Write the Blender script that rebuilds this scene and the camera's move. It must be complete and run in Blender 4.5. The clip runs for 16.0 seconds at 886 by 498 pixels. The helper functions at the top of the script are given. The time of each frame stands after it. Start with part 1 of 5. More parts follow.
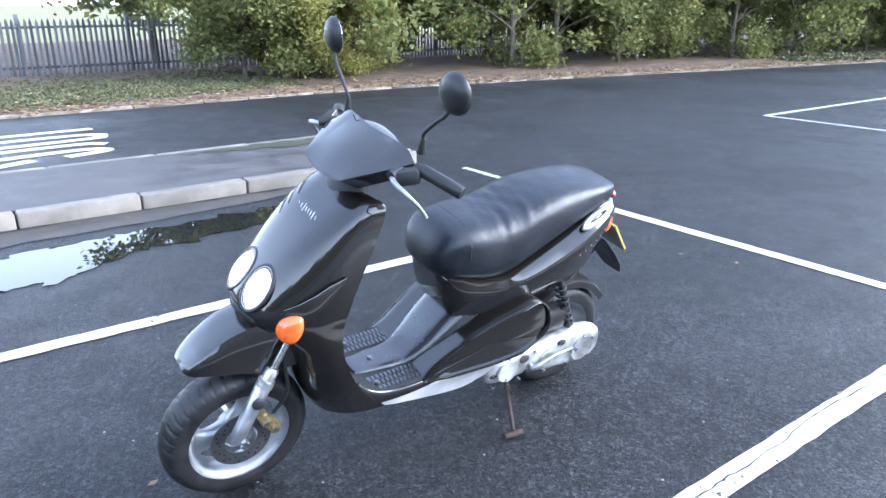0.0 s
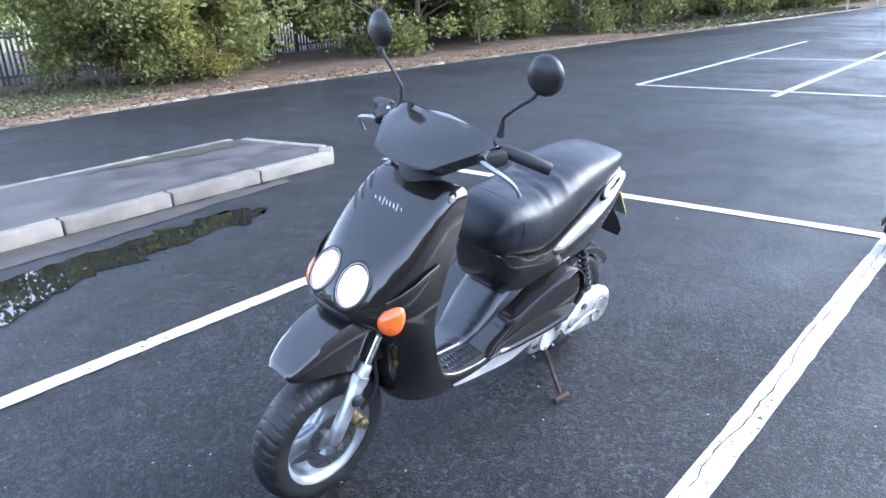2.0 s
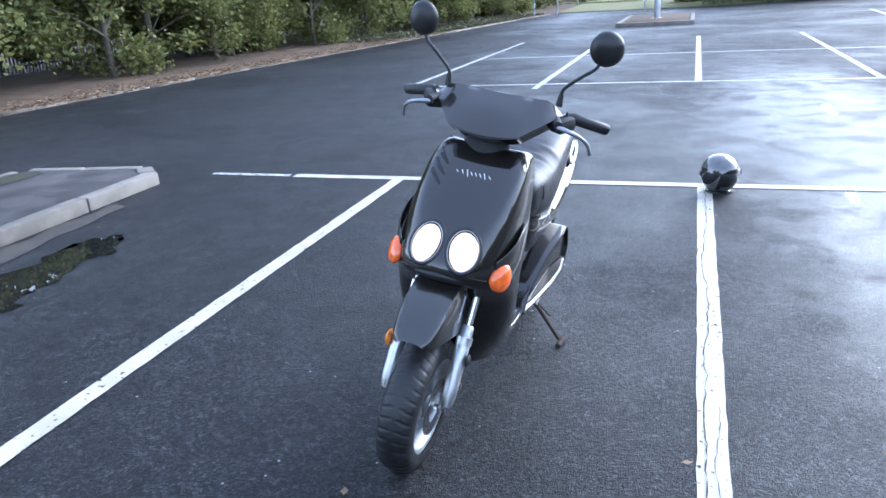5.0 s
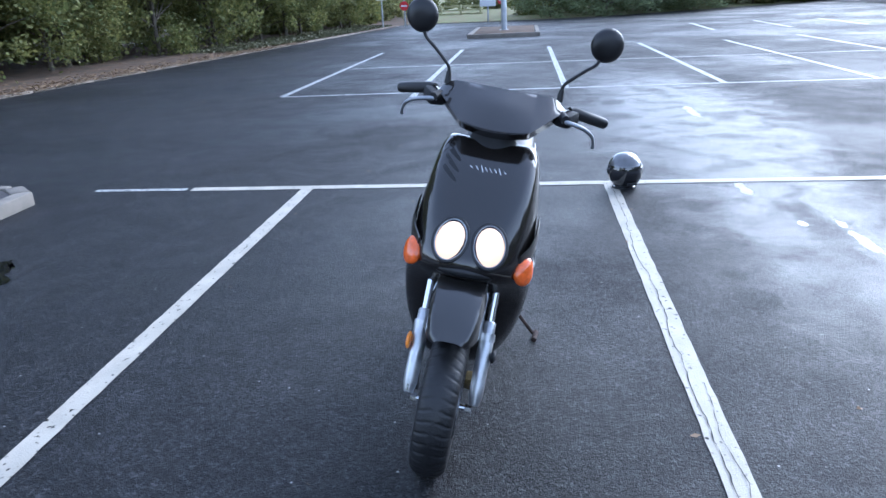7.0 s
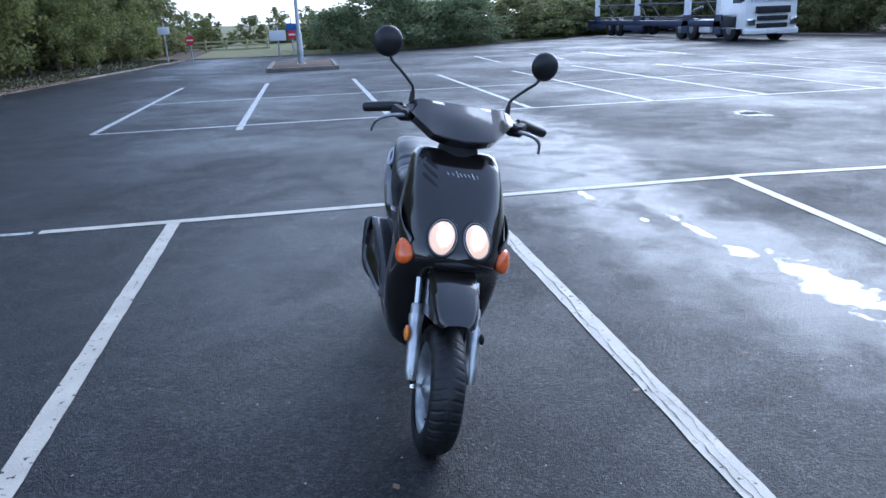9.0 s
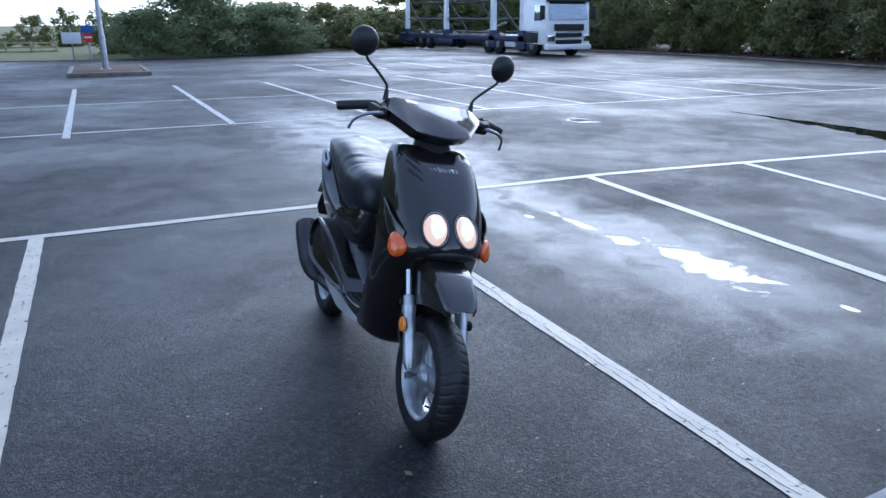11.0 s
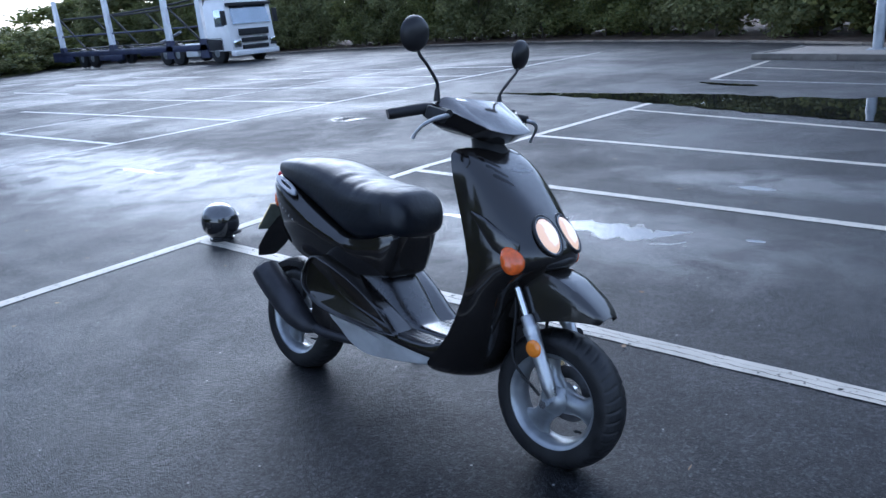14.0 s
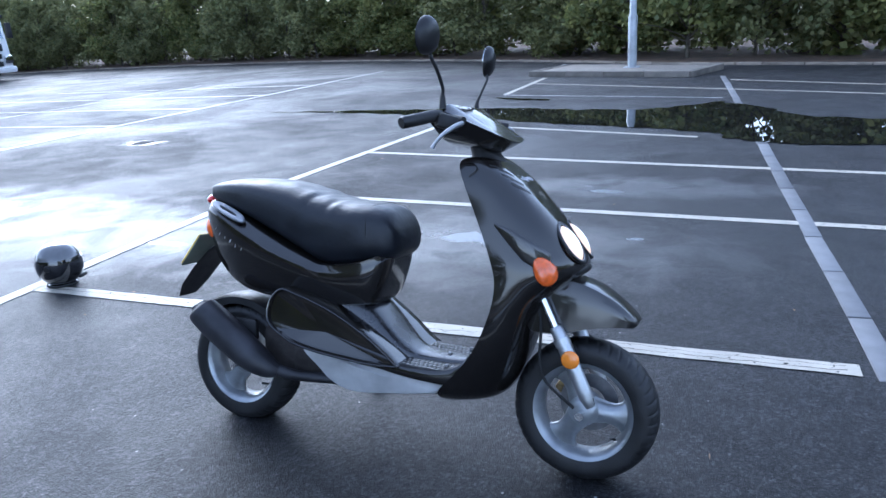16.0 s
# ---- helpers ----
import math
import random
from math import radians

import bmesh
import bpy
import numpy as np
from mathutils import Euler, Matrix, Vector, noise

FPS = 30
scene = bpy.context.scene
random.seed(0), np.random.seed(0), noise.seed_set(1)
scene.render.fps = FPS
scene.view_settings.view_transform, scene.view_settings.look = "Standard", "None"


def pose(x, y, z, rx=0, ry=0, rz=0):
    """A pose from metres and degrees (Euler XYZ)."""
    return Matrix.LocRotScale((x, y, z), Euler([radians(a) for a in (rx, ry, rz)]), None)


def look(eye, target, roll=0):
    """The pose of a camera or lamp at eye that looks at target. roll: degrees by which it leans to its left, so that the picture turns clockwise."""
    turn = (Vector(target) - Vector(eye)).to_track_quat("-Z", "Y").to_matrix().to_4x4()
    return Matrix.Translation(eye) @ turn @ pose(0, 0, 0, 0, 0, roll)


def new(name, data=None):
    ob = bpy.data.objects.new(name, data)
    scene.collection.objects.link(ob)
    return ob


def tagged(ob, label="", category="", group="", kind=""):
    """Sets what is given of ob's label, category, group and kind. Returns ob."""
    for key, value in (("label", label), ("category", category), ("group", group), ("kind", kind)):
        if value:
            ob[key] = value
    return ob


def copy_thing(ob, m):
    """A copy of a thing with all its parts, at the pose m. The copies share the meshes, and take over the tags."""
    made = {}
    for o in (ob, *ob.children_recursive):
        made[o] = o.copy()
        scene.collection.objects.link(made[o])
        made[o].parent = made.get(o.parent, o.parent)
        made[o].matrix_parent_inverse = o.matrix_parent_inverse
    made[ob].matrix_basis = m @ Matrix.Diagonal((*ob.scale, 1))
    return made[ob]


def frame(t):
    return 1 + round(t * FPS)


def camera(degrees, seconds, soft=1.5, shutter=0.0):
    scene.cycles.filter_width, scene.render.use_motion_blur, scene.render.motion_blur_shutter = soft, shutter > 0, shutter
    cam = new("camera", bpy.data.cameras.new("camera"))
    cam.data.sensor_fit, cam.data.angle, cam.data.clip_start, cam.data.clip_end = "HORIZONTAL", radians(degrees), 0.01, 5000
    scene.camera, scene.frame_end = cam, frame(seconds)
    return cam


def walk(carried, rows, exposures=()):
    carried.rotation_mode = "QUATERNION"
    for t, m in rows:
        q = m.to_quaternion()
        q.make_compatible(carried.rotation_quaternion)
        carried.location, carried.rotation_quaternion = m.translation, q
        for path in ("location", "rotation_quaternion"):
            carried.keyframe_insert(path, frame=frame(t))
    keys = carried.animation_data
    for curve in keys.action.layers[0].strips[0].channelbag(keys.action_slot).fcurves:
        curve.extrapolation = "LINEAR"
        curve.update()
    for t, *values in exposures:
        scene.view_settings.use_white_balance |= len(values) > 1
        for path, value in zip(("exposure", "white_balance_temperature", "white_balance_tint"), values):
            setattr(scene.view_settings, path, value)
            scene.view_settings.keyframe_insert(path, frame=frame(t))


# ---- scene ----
cam = camera(63.2, 16.0)
PATH = [
    (0, (1.233, 1.036, 1.478), (2.364, 2.553, 0.832), 0.1),
    (0.5, (1.028, 1.067, 1.478), (2.247, 2.517, 0.836), 0.0),
    (1, (0.892, 1.121, 1.469), (2.15, 2.532, 0.816), 0.5),
    (1.5, (0.792, 1.264, 1.469), (2.123, 2.602, 0.808), -1.3),
    (2, (0.726, 1.397, 1.491), (2.124, 2.656, 0.813), -3.0),
    (2.5, (0.563, 1.515, 1.472), (2.046, 2.674, 0.795), -0.7),
    (3, (0.381, 1.63, 1.476), (1.928, 2.69, 0.783), -1.5),
    (3.5, (0.274, 1.768, 1.458), (1.875, 2.747, 0.768), -0.3),
    (3.7, (0.273, 1.848, 1.468), (1.895, 2.786, 0.769), -1.6),
    (5.8, (-0.12, 2.356, 1.484), (1.704, 2.843, 0.824), -2.4),
    (6, (-0.109, 2.407, 1.474), (1.723, 2.862, 0.813), -2.4),
    (6.5, (-0.108, 2.59, 1.478), (1.747, 2.894, 0.795), -4.2),
    (7, (-0.094, 2.708, 1.463), (1.773, 2.941, 0.784), -2.8),
    (7.5, (-0.171, 2.865, 1.485), (1.724, 2.917, 0.848), -2.7),
    (8, (-0.301, 3.025, 1.486), (1.603, 2.914, 0.884), -1.9),
    (8.5, (-0.338, 3.158, 1.477), (1.556, 2.951, 0.87), -1.4),
    (9, (-0.353, 3.335, 1.469), (1.521, 3.008, 0.851), -2.2),
    (9.5, (-0.381, 3.479, 1.493), (1.467, 3.026, 0.879), -1.8),
    (10, (-0.404, 3.608, 1.473), (1.419, 3.046, 0.875), -2.2),
    (10.2, (-0.415, 3.665, 1.467), (1.395, 3.065, 0.867), -1.4),
    (12.3, (0.172, 4.453, 1.445), (1.691, 3.291, 0.86), -2.5),
    (12.5, (0.23, 4.511, 1.456), (1.726, 3.318, 0.873), -2.8),
    (13, (0.455, 4.595, 1.462), (1.882, 3.333, 0.852), -4.2),
    (13.5, (0.616, 4.67, 1.453), (2.002, 3.379, 0.813), -4.5),
    (14, (0.793, 4.778, 1.452), (2.024, 3.334, 0.822), -4.7),
    (14.5, (0.967, 4.864, 1.437), (2.111, 3.35, 0.806), -4.2),
    (15, (1.196, 4.913, 1.439), (2.214, 3.314, 0.802), -4.8),
    (15.5, (1.364, 4.947, 1.433), (2.266, 3.282, 0.791), -3.6),
    (16, (1.525, 5.018, 1.445), (2.226, 3.251, 0.823), -3.6),
]
EXPOSURES = [(0.0, 2.2, 5230, 11), (3.5, 1.9, 5130, 11), (7.0, 1.05, 4900, 11), (9.5, 0.48, 4790, 11), (13.0, 0.36, 4800, 11), (15.0, 0.66, 4810, 11), (16.0, 1.0, 4820, 11)]
walk(cam, [(t, look(eye, target, roll)) for t, eye, target, roll in PATH], EXPOSURES)

# ---- light ----
world = bpy.data.worlds.new("sky")
scene.world = world
world.use_nodes = True
wt = world.node_tree
sky = wt.nodes.new("ShaderNodeTexSky")
sky.sky_type = "NISHITA"
sky.sun_disc = False
sky.sun_elevation = radians(32)
sky.sun_rotation = radians(130)
sky.air_density, sky.dust_density, sky.ozone_density = 1.0, 2.0, 1.0
veil = wt.nodes.new("ShaderNodeMix")  # thin even cloud over the sky
veil.data_type = "RGBA"
veil.inputs[0].default_value = 0.45
lift = wt.nodes.new("ShaderNodeTexCoord")
apart = wt.nodes.new("ShaderNodeSeparateXYZ")
height = wt.nodes.new("ShaderNodeValToRGB")  # the cloud is thicker, so brighter, low down
height.color_ramp.elements[0].position, height.color_ramp.elements[1].position = 0.02, 0.62
height.color_ramp.elements[0].color, height.color_ramp.elements[1].color = (1, 0.99, 0.97, 1), (0.29, 0.30, 0.33, 1)
glow = wt.nodes.new("ShaderNodeVectorMath")
glow.operation = "SCALE"
glow.inputs["Scale"].default_value = 15.5
wt.links.new(lift.outputs["Generated"], apart.inputs[0])
wt.links.new(apart.outputs["Z"], height.inputs[0])
wt.links.new(height.outputs[0], glow.inputs[0])
wt.links.new(glow.outputs[0], veil.inputs[7])
wt.links.new(sky.outputs[0], veil.inputs[6])
wt.links.new(veil.outputs[2], wt.nodes["Background"].inputs[0])
wt.nodes["Background"].inputs[1].default_value = 0.15
sun = new("sun", bpy.data.lights.new("sun", "SUN"))
sun.data.energy, sun.data.angle, sun.data.color = 1.6, radians(46), (1.0, 0.95, 0.87)
sun.matrix_world = look((40 * math.cos(radians(-40)), 40 * math.sin(radians(-40)), 22.5), (0, 0, 0))


# ---- materials ----
def material(name, colour, rough=0.5, metal=0.0, vary=0.0, scale=20.0, bump=0.0, bscale=200.0, coat=0.0, colour2=None, rvary=0.0, emit=None, island=False, spec=0.5, trans=0.0, objrand=0.0):
    m = bpy.data.materials.new(name)
    m.use_nodes = True
    nt = m.node_tree
    b = nt.nodes["Principled BSDF"]
    b.inputs["Base Color"].default_value = (*colour, 1)
    b.inputs["Roughness"].default_value = rough
    b.inputs["Metallic"].default_value = metal
    b.inputs["Coat Weight"].default_value = coat
    b.inputs["Coat Roughness"].default_value = 0.06
    b.inputs["Coat IOR"].default_value = 1.68
    b.inputs["Specular IOR Level"].default_value = spec
    b.inputs["Transmission Weight"].default_value = trans
    tc = nt.nodes.new("ShaderNodeTexCoord")
    if vary or colour2 or rvary:
        n = nt.nodes.new("ShaderNodeTexNoise")
        n.inputs["Scale"].default_value = scale
        n.inputs["Detail"].default_value = 6
        nt.links.new(tc.outputs["Object"], n.inputs["Vector"])
        fac = n.outputs["Fac"]
        if island or objrand:
            src = nt.nodes.new("ShaderNodeNewGeometry").outputs["Random Per Island"] if island else nt.nodes.new("ShaderNodeObjectInfo").outputs["Random"]
            mx = nt.nodes.new("ShaderNodeMix")
            mx.inputs[0].default_value = 0.65 if island else objrand
            nt.links.new(fac, mx.inputs[2])
            nt.links.new(src, mx.inputs[3])
            fac = mx.outputs[0]
        ramp = nt.nodes.new("ShaderNodeValToRGB")
        c2 = colour2 or tuple(c * (1 - vary) for c in colour)
        c1 = colour if colour2 else tuple(min(1, c * (1 + vary)) for c in colour)
        ramp.color_ramp.elements[0].position, ramp.color_ramp.elements[1].position = (0.1, 0.9) if island else (0.35, 0.68)
        ramp.color_ramp.elements[0].color, ramp.color_ramp.elements[1].color = (*c2, 1), (*c1, 1)
        nt.links.new(fac, ramp.inputs[0])
        nt.links.new(ramp.outputs[0], b.inputs["Base Color"])
        if rvary:
            mr = nt.nodes.new("ShaderNodeMapRange")
            mr.inputs[1].default_value, mr.inputs[2].default_value = 0.3, 0.7
            mr.inputs[3].default_value, mr.inputs[4].default_value = max(0, rough - rvary), min(1, rough + rvary)
            nt.links.new(fac, mr.inputs[0])
            nt.links.new(mr.outputs[0], b.inputs["Roughness"])
    if bump:
        n2 = nt.nodes.new("ShaderNodeTexNoise")
        n2.inputs["Scale"].default_value = bscale
        n2.inputs["Detail"].default_value = 4
        nt.links.new(tc.outputs["Object"], n2.inputs["Vector"])
        bp = nt.nodes.new("ShaderNodeBump")
        bp.inputs["Strength"].default_value = bump
        bp.inputs["Distance"].default_value = 0.003
        nt.links.new(n2.outputs["Fac"], bp.inputs["Height"])
        nt.links.new(bp.outputs[0], b.inputs["Normal"])
    if emit:
        b.inputs["Emission Color"].default_value = (*emit[:3], 1)
        b.inputs["Emission Strength"].default_value = emit[3]
    return m


def asphalt_material():
    """Wet, worn tarmac: stone grains, large damp patches of low roughness, faint stains."""
    m = bpy.data.materials.new("wet_asphalt")
    m.use_nodes = True
    nt, L = m.node_tree, m.node_tree.links
    b = nt.nodes["Principled BSDF"]
    tc = nt.nodes.new("ShaderNodeTexCoord")

    def noise_at(scale, detail, dist=0.0):
        n = nt.nodes.new("ShaderNodeTexNoise")
        n.inputs["Scale"].default_value, n.inputs["Detail"].default_value, n.inputs["Distortion"].default_value = scale, detail, dist
        L.new(tc.outputs["Object"], n.inputs["Vector"])
        return n.outputs["Fac"]

    def ramp(src, p0, c0, p1, c1):
        r = nt.nodes.new("ShaderNodeValToRGB")
        r.color_ramp.elements[0].position, r.color_ramp.elements[1].position = p0, p1
        r.color_ramp.elements[0].color, r.color_ramp.elements[1].color = (*c0, 1), (*c1, 1)
        L.new(src, r.inputs[0])
        return r.outputs[0]

    def mix(kind, fac, a, c):
        x = nt.nodes.new("ShaderNodeMix")
        x.data_type, x.blend_type = "RGBA", kind
        x.inputs[0].default_value = fac
        L.new(a, x.inputs[6]), L.new(c, x.inputs[7])
        return x.outputs[2]

    vor = nt.nodes.new("ShaderNodeTexVoronoi")
    vor.inputs["Scale"].default_value = 125
    L.new(tc.outputs["Object"], vor.inputs["Vector"])
    grains = ramp(vor.outputs["Color"], 0.42, (0.006, 0.007, 0.009), 0.97, (0.058, 0.057, 0.059))
    clods = nt.nodes.new("ShaderNodeTexVoronoi")  # coarser stones among the grains
    clods.inputs["Scale"].default_value = 52
    L.new(tc.outputs["Object"], clods.inputs["Vector"])
    grains = mix("MULTIPLY", 1, grains, ramp(clods.outputs["Color"], 0.25, (0.38, 0.38, 0.38), 0.85, (1.45, 1.45, 1.45)))
    stains = ramp(noise_at(0.55, 8, 0.4), 0.30, (0.68, 0.68, 0.70), 0.70, (1.12, 1.12, 1.12))
    fine = ramp(noise_at(4.5, 8, 0.3), 0.32, (0.72, 0.72, 0.73), 0.68, (1.2, 1.2, 1.2))
    specks = ramp(noise_at(190, 2), 0.64, (0, 0, 0), 0.74, (0.14, 0.14, 0.145))
    chips = nt.nodes.new("ShaderNodeTexVoronoi")  # pale stone chips, few and far between
    chips.inputs["Scale"].default_value = 15
    L.new(tc.outputs["Object"], chips.inputs["Vector"])
    chosen = ramp(chips.outputs["Color"], 0.68, (0, 0, 0), 0.72, (1, 1, 1))
    chip = mix("MULTIPLY", 1, ramp(chips.outputs["Distance"], 0.05, (0.30, 0.30, 0.29), 0.085, (0, 0, 0)), chosen)
    L.new(mix("ADD", 1, mix("ADD", 1, mix("MULTIPLY", 1, mix("MULTIPLY", 1, grains, stains), fine), specks), chip), b.inputs["Base Color"])
    broad = ramp(noise_at(0.33, 7, 0.6), 0.36, (0.44, 0.44, 0.44), 0.62, (0.68, 0.68, 0.68))
    patchy = ramp(noise_at(1.9, 9, 0.8), 0.35, (0.84, 0.84, 0.84), 0.66, (1.06, 1.06, 1.06))
    damp = mix("MULTIPLY", 1, broad, patchy)

    def nearness(spots):
        """Distance from the nearest oval, 1 at its rim."""
        near = None
        for cx, cy, rx, ry in spots:
            mp = nt.nodes.new("ShaderNodeVectorMath")
            mp.operation = "SUBTRACT"
            mp.inputs[1].default_value = (cx, cy, 0)
            L.new(tc.outputs["Object"], mp.inputs[0])
            sc = nt.nodes.new("ShaderNodeVectorMath")
            sc.operation = "MULTIPLY"
            sc.inputs[1].default_value = (1 / rx, 1 / ry, 0)
            L.new(mp.outputs[0], sc.inputs[0])
            ln = nt.nodes.new("ShaderNodeVectorMath")
            ln.operation = "LENGTH"
            L.new(sc.outputs[0], ln.inputs[0])
            if near is None:
                near = ln.outputs["Value"]
            else:
                mn = nt.nodes.new("ShaderNodeMath")
                mn.operation = "MINIMUM"
                L.new(near, mn.inputs[0]), L.new(ln.outputs["Value"], mn.inputs[1])
                near = mn.outputs[0]
        return near

    def ragged(src, grain, amount):
        ad = nt.nodes.new("ShaderNodeMath")
        ad.operation = "MULTIPLY_ADD"
        ad.inputs[1].default_value = amount
        L.new(grain, ad.inputs[0])
        L.new(src, ad.inputs[2])
        hf = nt.nodes.new("ShaderNodeMath")
        hf.operation = "MULTIPLY"
        hf.inputs[1].default_value = 0.3
        L.new(ad.outputs[0], hf.inputs[0])
        return hf.outputs[0]

    # small shallow puddles along the dip in the tarmac, and damp ground round them
    pools = nearness(((2.85, 0.64, 0.40, 0.15), (3.5, 0.78, 0.13, 0.06), (4.05, 0.80, 0.26, 0.035), (4.35, 1.02, 0.05, 0.02), (5.2, 1.15, 0.2, 0.035), (8.6, 0.8, 0.4, 0.05), (9.0, -2.8, 0.26, 0.16), (2.35, -0.72, 0.15, 0.05), (2.0, 0.5, 0.06, 0.02)))
    pool = ramp(ragged(pools, noise_at(7, 12, 0.3), 3.2), 0.72, (1, 1, 1), 0.86, (0, 0, 0))
    moist = nearness(((3.2, 0.74, 1.2, 0.42), (5.4, 0.98, 2.4, 0.50), (8.8, 0.92, 3.0, 0.75), (2.2, -0.9, 0.9, 0.25)))
    wet = mix("MULTIPLY", 1, ramp(ragged(moist, noise_at(3, 12, 0.4), 1.6), 0.42, (1, 1, 1), 0.74, (0, 0, 0)), ramp(noise_at(2.6, 14, 0.5), 0.36, (0.30, 0.30, 0.30), 0.52, (1, 1, 1)))
    r0 = nt.nodes.new("ShaderNodeMix")
    L.new(wet, r0.inputs[0])
    L.new(damp, r0.inputs[2])
    r0.inputs[3].default_value = 0.31
    rm = nt.nodes.new("ShaderNodeMix")
    L.new(pool, rm.inputs[0])
    L.new(r0.outputs[0], rm.inputs[2])
    rm.inputs[3].default_value = 0.13
    L.new(rm.outputs[0], b.inputs["Roughness"])
    sp = nt.nodes.new("ShaderNodeMix")
    L.new(pool, sp.inputs[0])
    sp.inputs[3].default_value = 1.0
    s0 = nt.nodes.new("ShaderNodeMix")
    L.new(wet, s0.inputs[0])
    s0.inputs[2].default_value, s0.inputs[3].default_value = 0.28, 1.0
    L.new(s0.outputs[0], sp.inputs[2])
    L.new(sp.outputs[0], b.inputs["Specular IOR Level"])
    bp = nt.nodes.new("ShaderNodeBump")
    bp.inputs["Distance"].default_value = 0.009
    inv = nt.nodes.new("ShaderNodeMath")
    inv.operation = "MULTIPLY_ADD"
    inv.inputs[1].default_value, inv.inputs[2].default_value = -0.62, 0.68
    L.new(pool, inv.inputs[0])
    L.new(inv.outputs[0], bp.inputs["Strength"])
    L.new(mix("ADD", 0.8, noise_at(210, 2), noise_at(70, 2)), bp.inputs["Height"])
    L.new(bp.outputs[0], b.inputs["Normal"])
    return m


def worn_paint_material(name, colour, keep=0.42):
    """Road paint worn through to the tarmac in flecks."""
    m = material(name, colour, 0.5, vary=0.12, scale=6, bump=0.6, bscale=180)
    nt = m.node_tree
    b, out = nt.nodes["Principled BSDF"], nt.nodes["Material Output"]
    n = nt.nodes.new("ShaderNodeTexNoise")
    n.inputs["Scale"].default_value, n.inputs["Detail"].default_value = 34, 8
    tc = nt.nodes.new("ShaderNodeTexCoord")
    nt.links.new(tc.outputs["Object"], n.inputs["Vector"])
    r = nt.nodes.new("ShaderNodeValToRGB")
    r.color_ramp.elements[0].position, r.color_ramp.elements[1].position = keep - 0.10, keep
    nt.links.new(n.outputs["Fac"], r.inputs[0])
    clear = nt.nodes.new("ShaderNodeBsdfTransparent")
    mx = nt.nodes.new("ShaderNodeMixShader")
    nt.links.new(r.outputs[0], mx.inputs[0])
    nt.links.new(clear.outputs[0], mx.inputs[1])
    nt.links.new(b.outputs[0], mx.inputs[2])
    nt.links.new(mx.outputs[0], out.inputs[0])
    return m


ASPHALT = asphalt_material()
WHITE_LINE = worn_paint_material("worn_white_line", (0.47, 0.43, 0.355), 0.385)
FAINT_LINE = worn_paint_material("faint_white_line", (0.42, 0.42, 0.40), 0.47)
DULL_LINE = worn_paint_material("dull_white_line", (0.44, 0.44, 0.43), 0.45)
CRACK = material("crack", (0.012, 0.012, 0.013), 0.7, vary=0.3)
WATER = material("puddle_water", (0.012, 0.012, 0.012), 0.015, spec=0.6, vary=0.2, scale=3)
OLD_KERB = material("old_kerb_concrete", (0.22, 0.185, 0.145), 0.85, vary=0.3, scale=5, bump=0.6, bscale=120, objrand=0.4)
KERB = material("kerb_concrete", (0.185, 0.165, 0.138), 0.8, vary=0.28, scale=7, bump=0.6, bscale=120, objrand=0.35)
SLAB = material("grey_channel_block", (0.17, 0.17, 0.175), 0.6, vary=0.25, scale=9, bump=0.5, bscale=130, objrand=0.5)
ISLAND = material("island_tarmac", (0.056, 0.050, 0.048), 0.64, vary=0.4, scale=3, bump=0.8, bscale=160, rvary=0.15)
MOSS = material("moss", (0.028, 0.03, 0.012), 0.9, vary=0.4, scale=30, bump=1, bscale=90)
WET_DIRT = material("wet_dirt", (0.06, 0.048, 0.036), 0.6, colour2=(0.03, 0.027, 0.024), scale=6, bump=0.8, bscale=70)
GRASS_SOIL = material("grass_soil", (0.17, 0.20, 0.065), 0.95, colour2=(0.17, 0.13, 0.065), scale=1.6, bump=1, bscale=40)
LITTER_SOIL = material("leaf_litter_soil", (0.13, 0.078, 0.045), 0.95, colour2=(0.06, 0.042, 0.027), scale=2.5, bump=1, bscale=40)


def leafy(name, colour, colour2, scale=0.6):
    """Leaves that let some light through."""
    m = material(name, colour, 0.6, colour2=colour2, scale=scale, island=True, spec=0.3)
    nt = m.node_tree
    b, out = nt.nodes["Principled BSDF"], nt.nodes["Material Output"]
    thru = nt.nodes.new("ShaderNodeBsdfTranslucent")
    nt.links.new(b.inputs["Base Color"].links[0].from_socket, thru.inputs["Color"])
    mx = nt.nodes.new("ShaderNodeMixShader")
    mx.inputs[0].default_value = 0.42
    nt.links.new(b.outputs[0], mx.inputs[1])
    nt.links.new(thru.outputs[0], mx.inputs[2])
    nt.links.new(mx.outputs[0], out.inputs[0])
    return m


LEAF = leafy("leaf_green", (0.29, 0.285, 0.095), (0.085, 0.115, 0.04))
LEAF_GREY = leafy("leaf_grey_green", (0.30, 0.34, 0.17), (0.12, 0.16, 0.08))
LEAF_DARK = leafy("leaf_dark", (0.31, 0.30, 0.125), (0.12, 0.145, 0.062))
LEAF_YELLOW = leafy("leaf_autumn", (0.40, 0.35, 0.10), (0.11, 0.14, 0.045), 0.8)
LITTER = material("fallen_leaf", (0.30, 0.20, 0.10), 0.7, colour2=(0.12, 0.075, 0.045), scale=1.5, island=True)
BLADE = material("grass_blade", (0.115, 0.115, 0.046), 0.6, colour2=(0.055, 0.056, 0.022), scale=2, island=True)
BARK = material("bark", (0.10, 0.085, 0.065), 0.9, vary=0.4, scale=8, bump=1, bscale=30)
FENCE = material("galvanised_fence", (0.13, 0.13, 0.135), 0.55, 0.5, vary=0.3, scale=2, objrand=0.5)
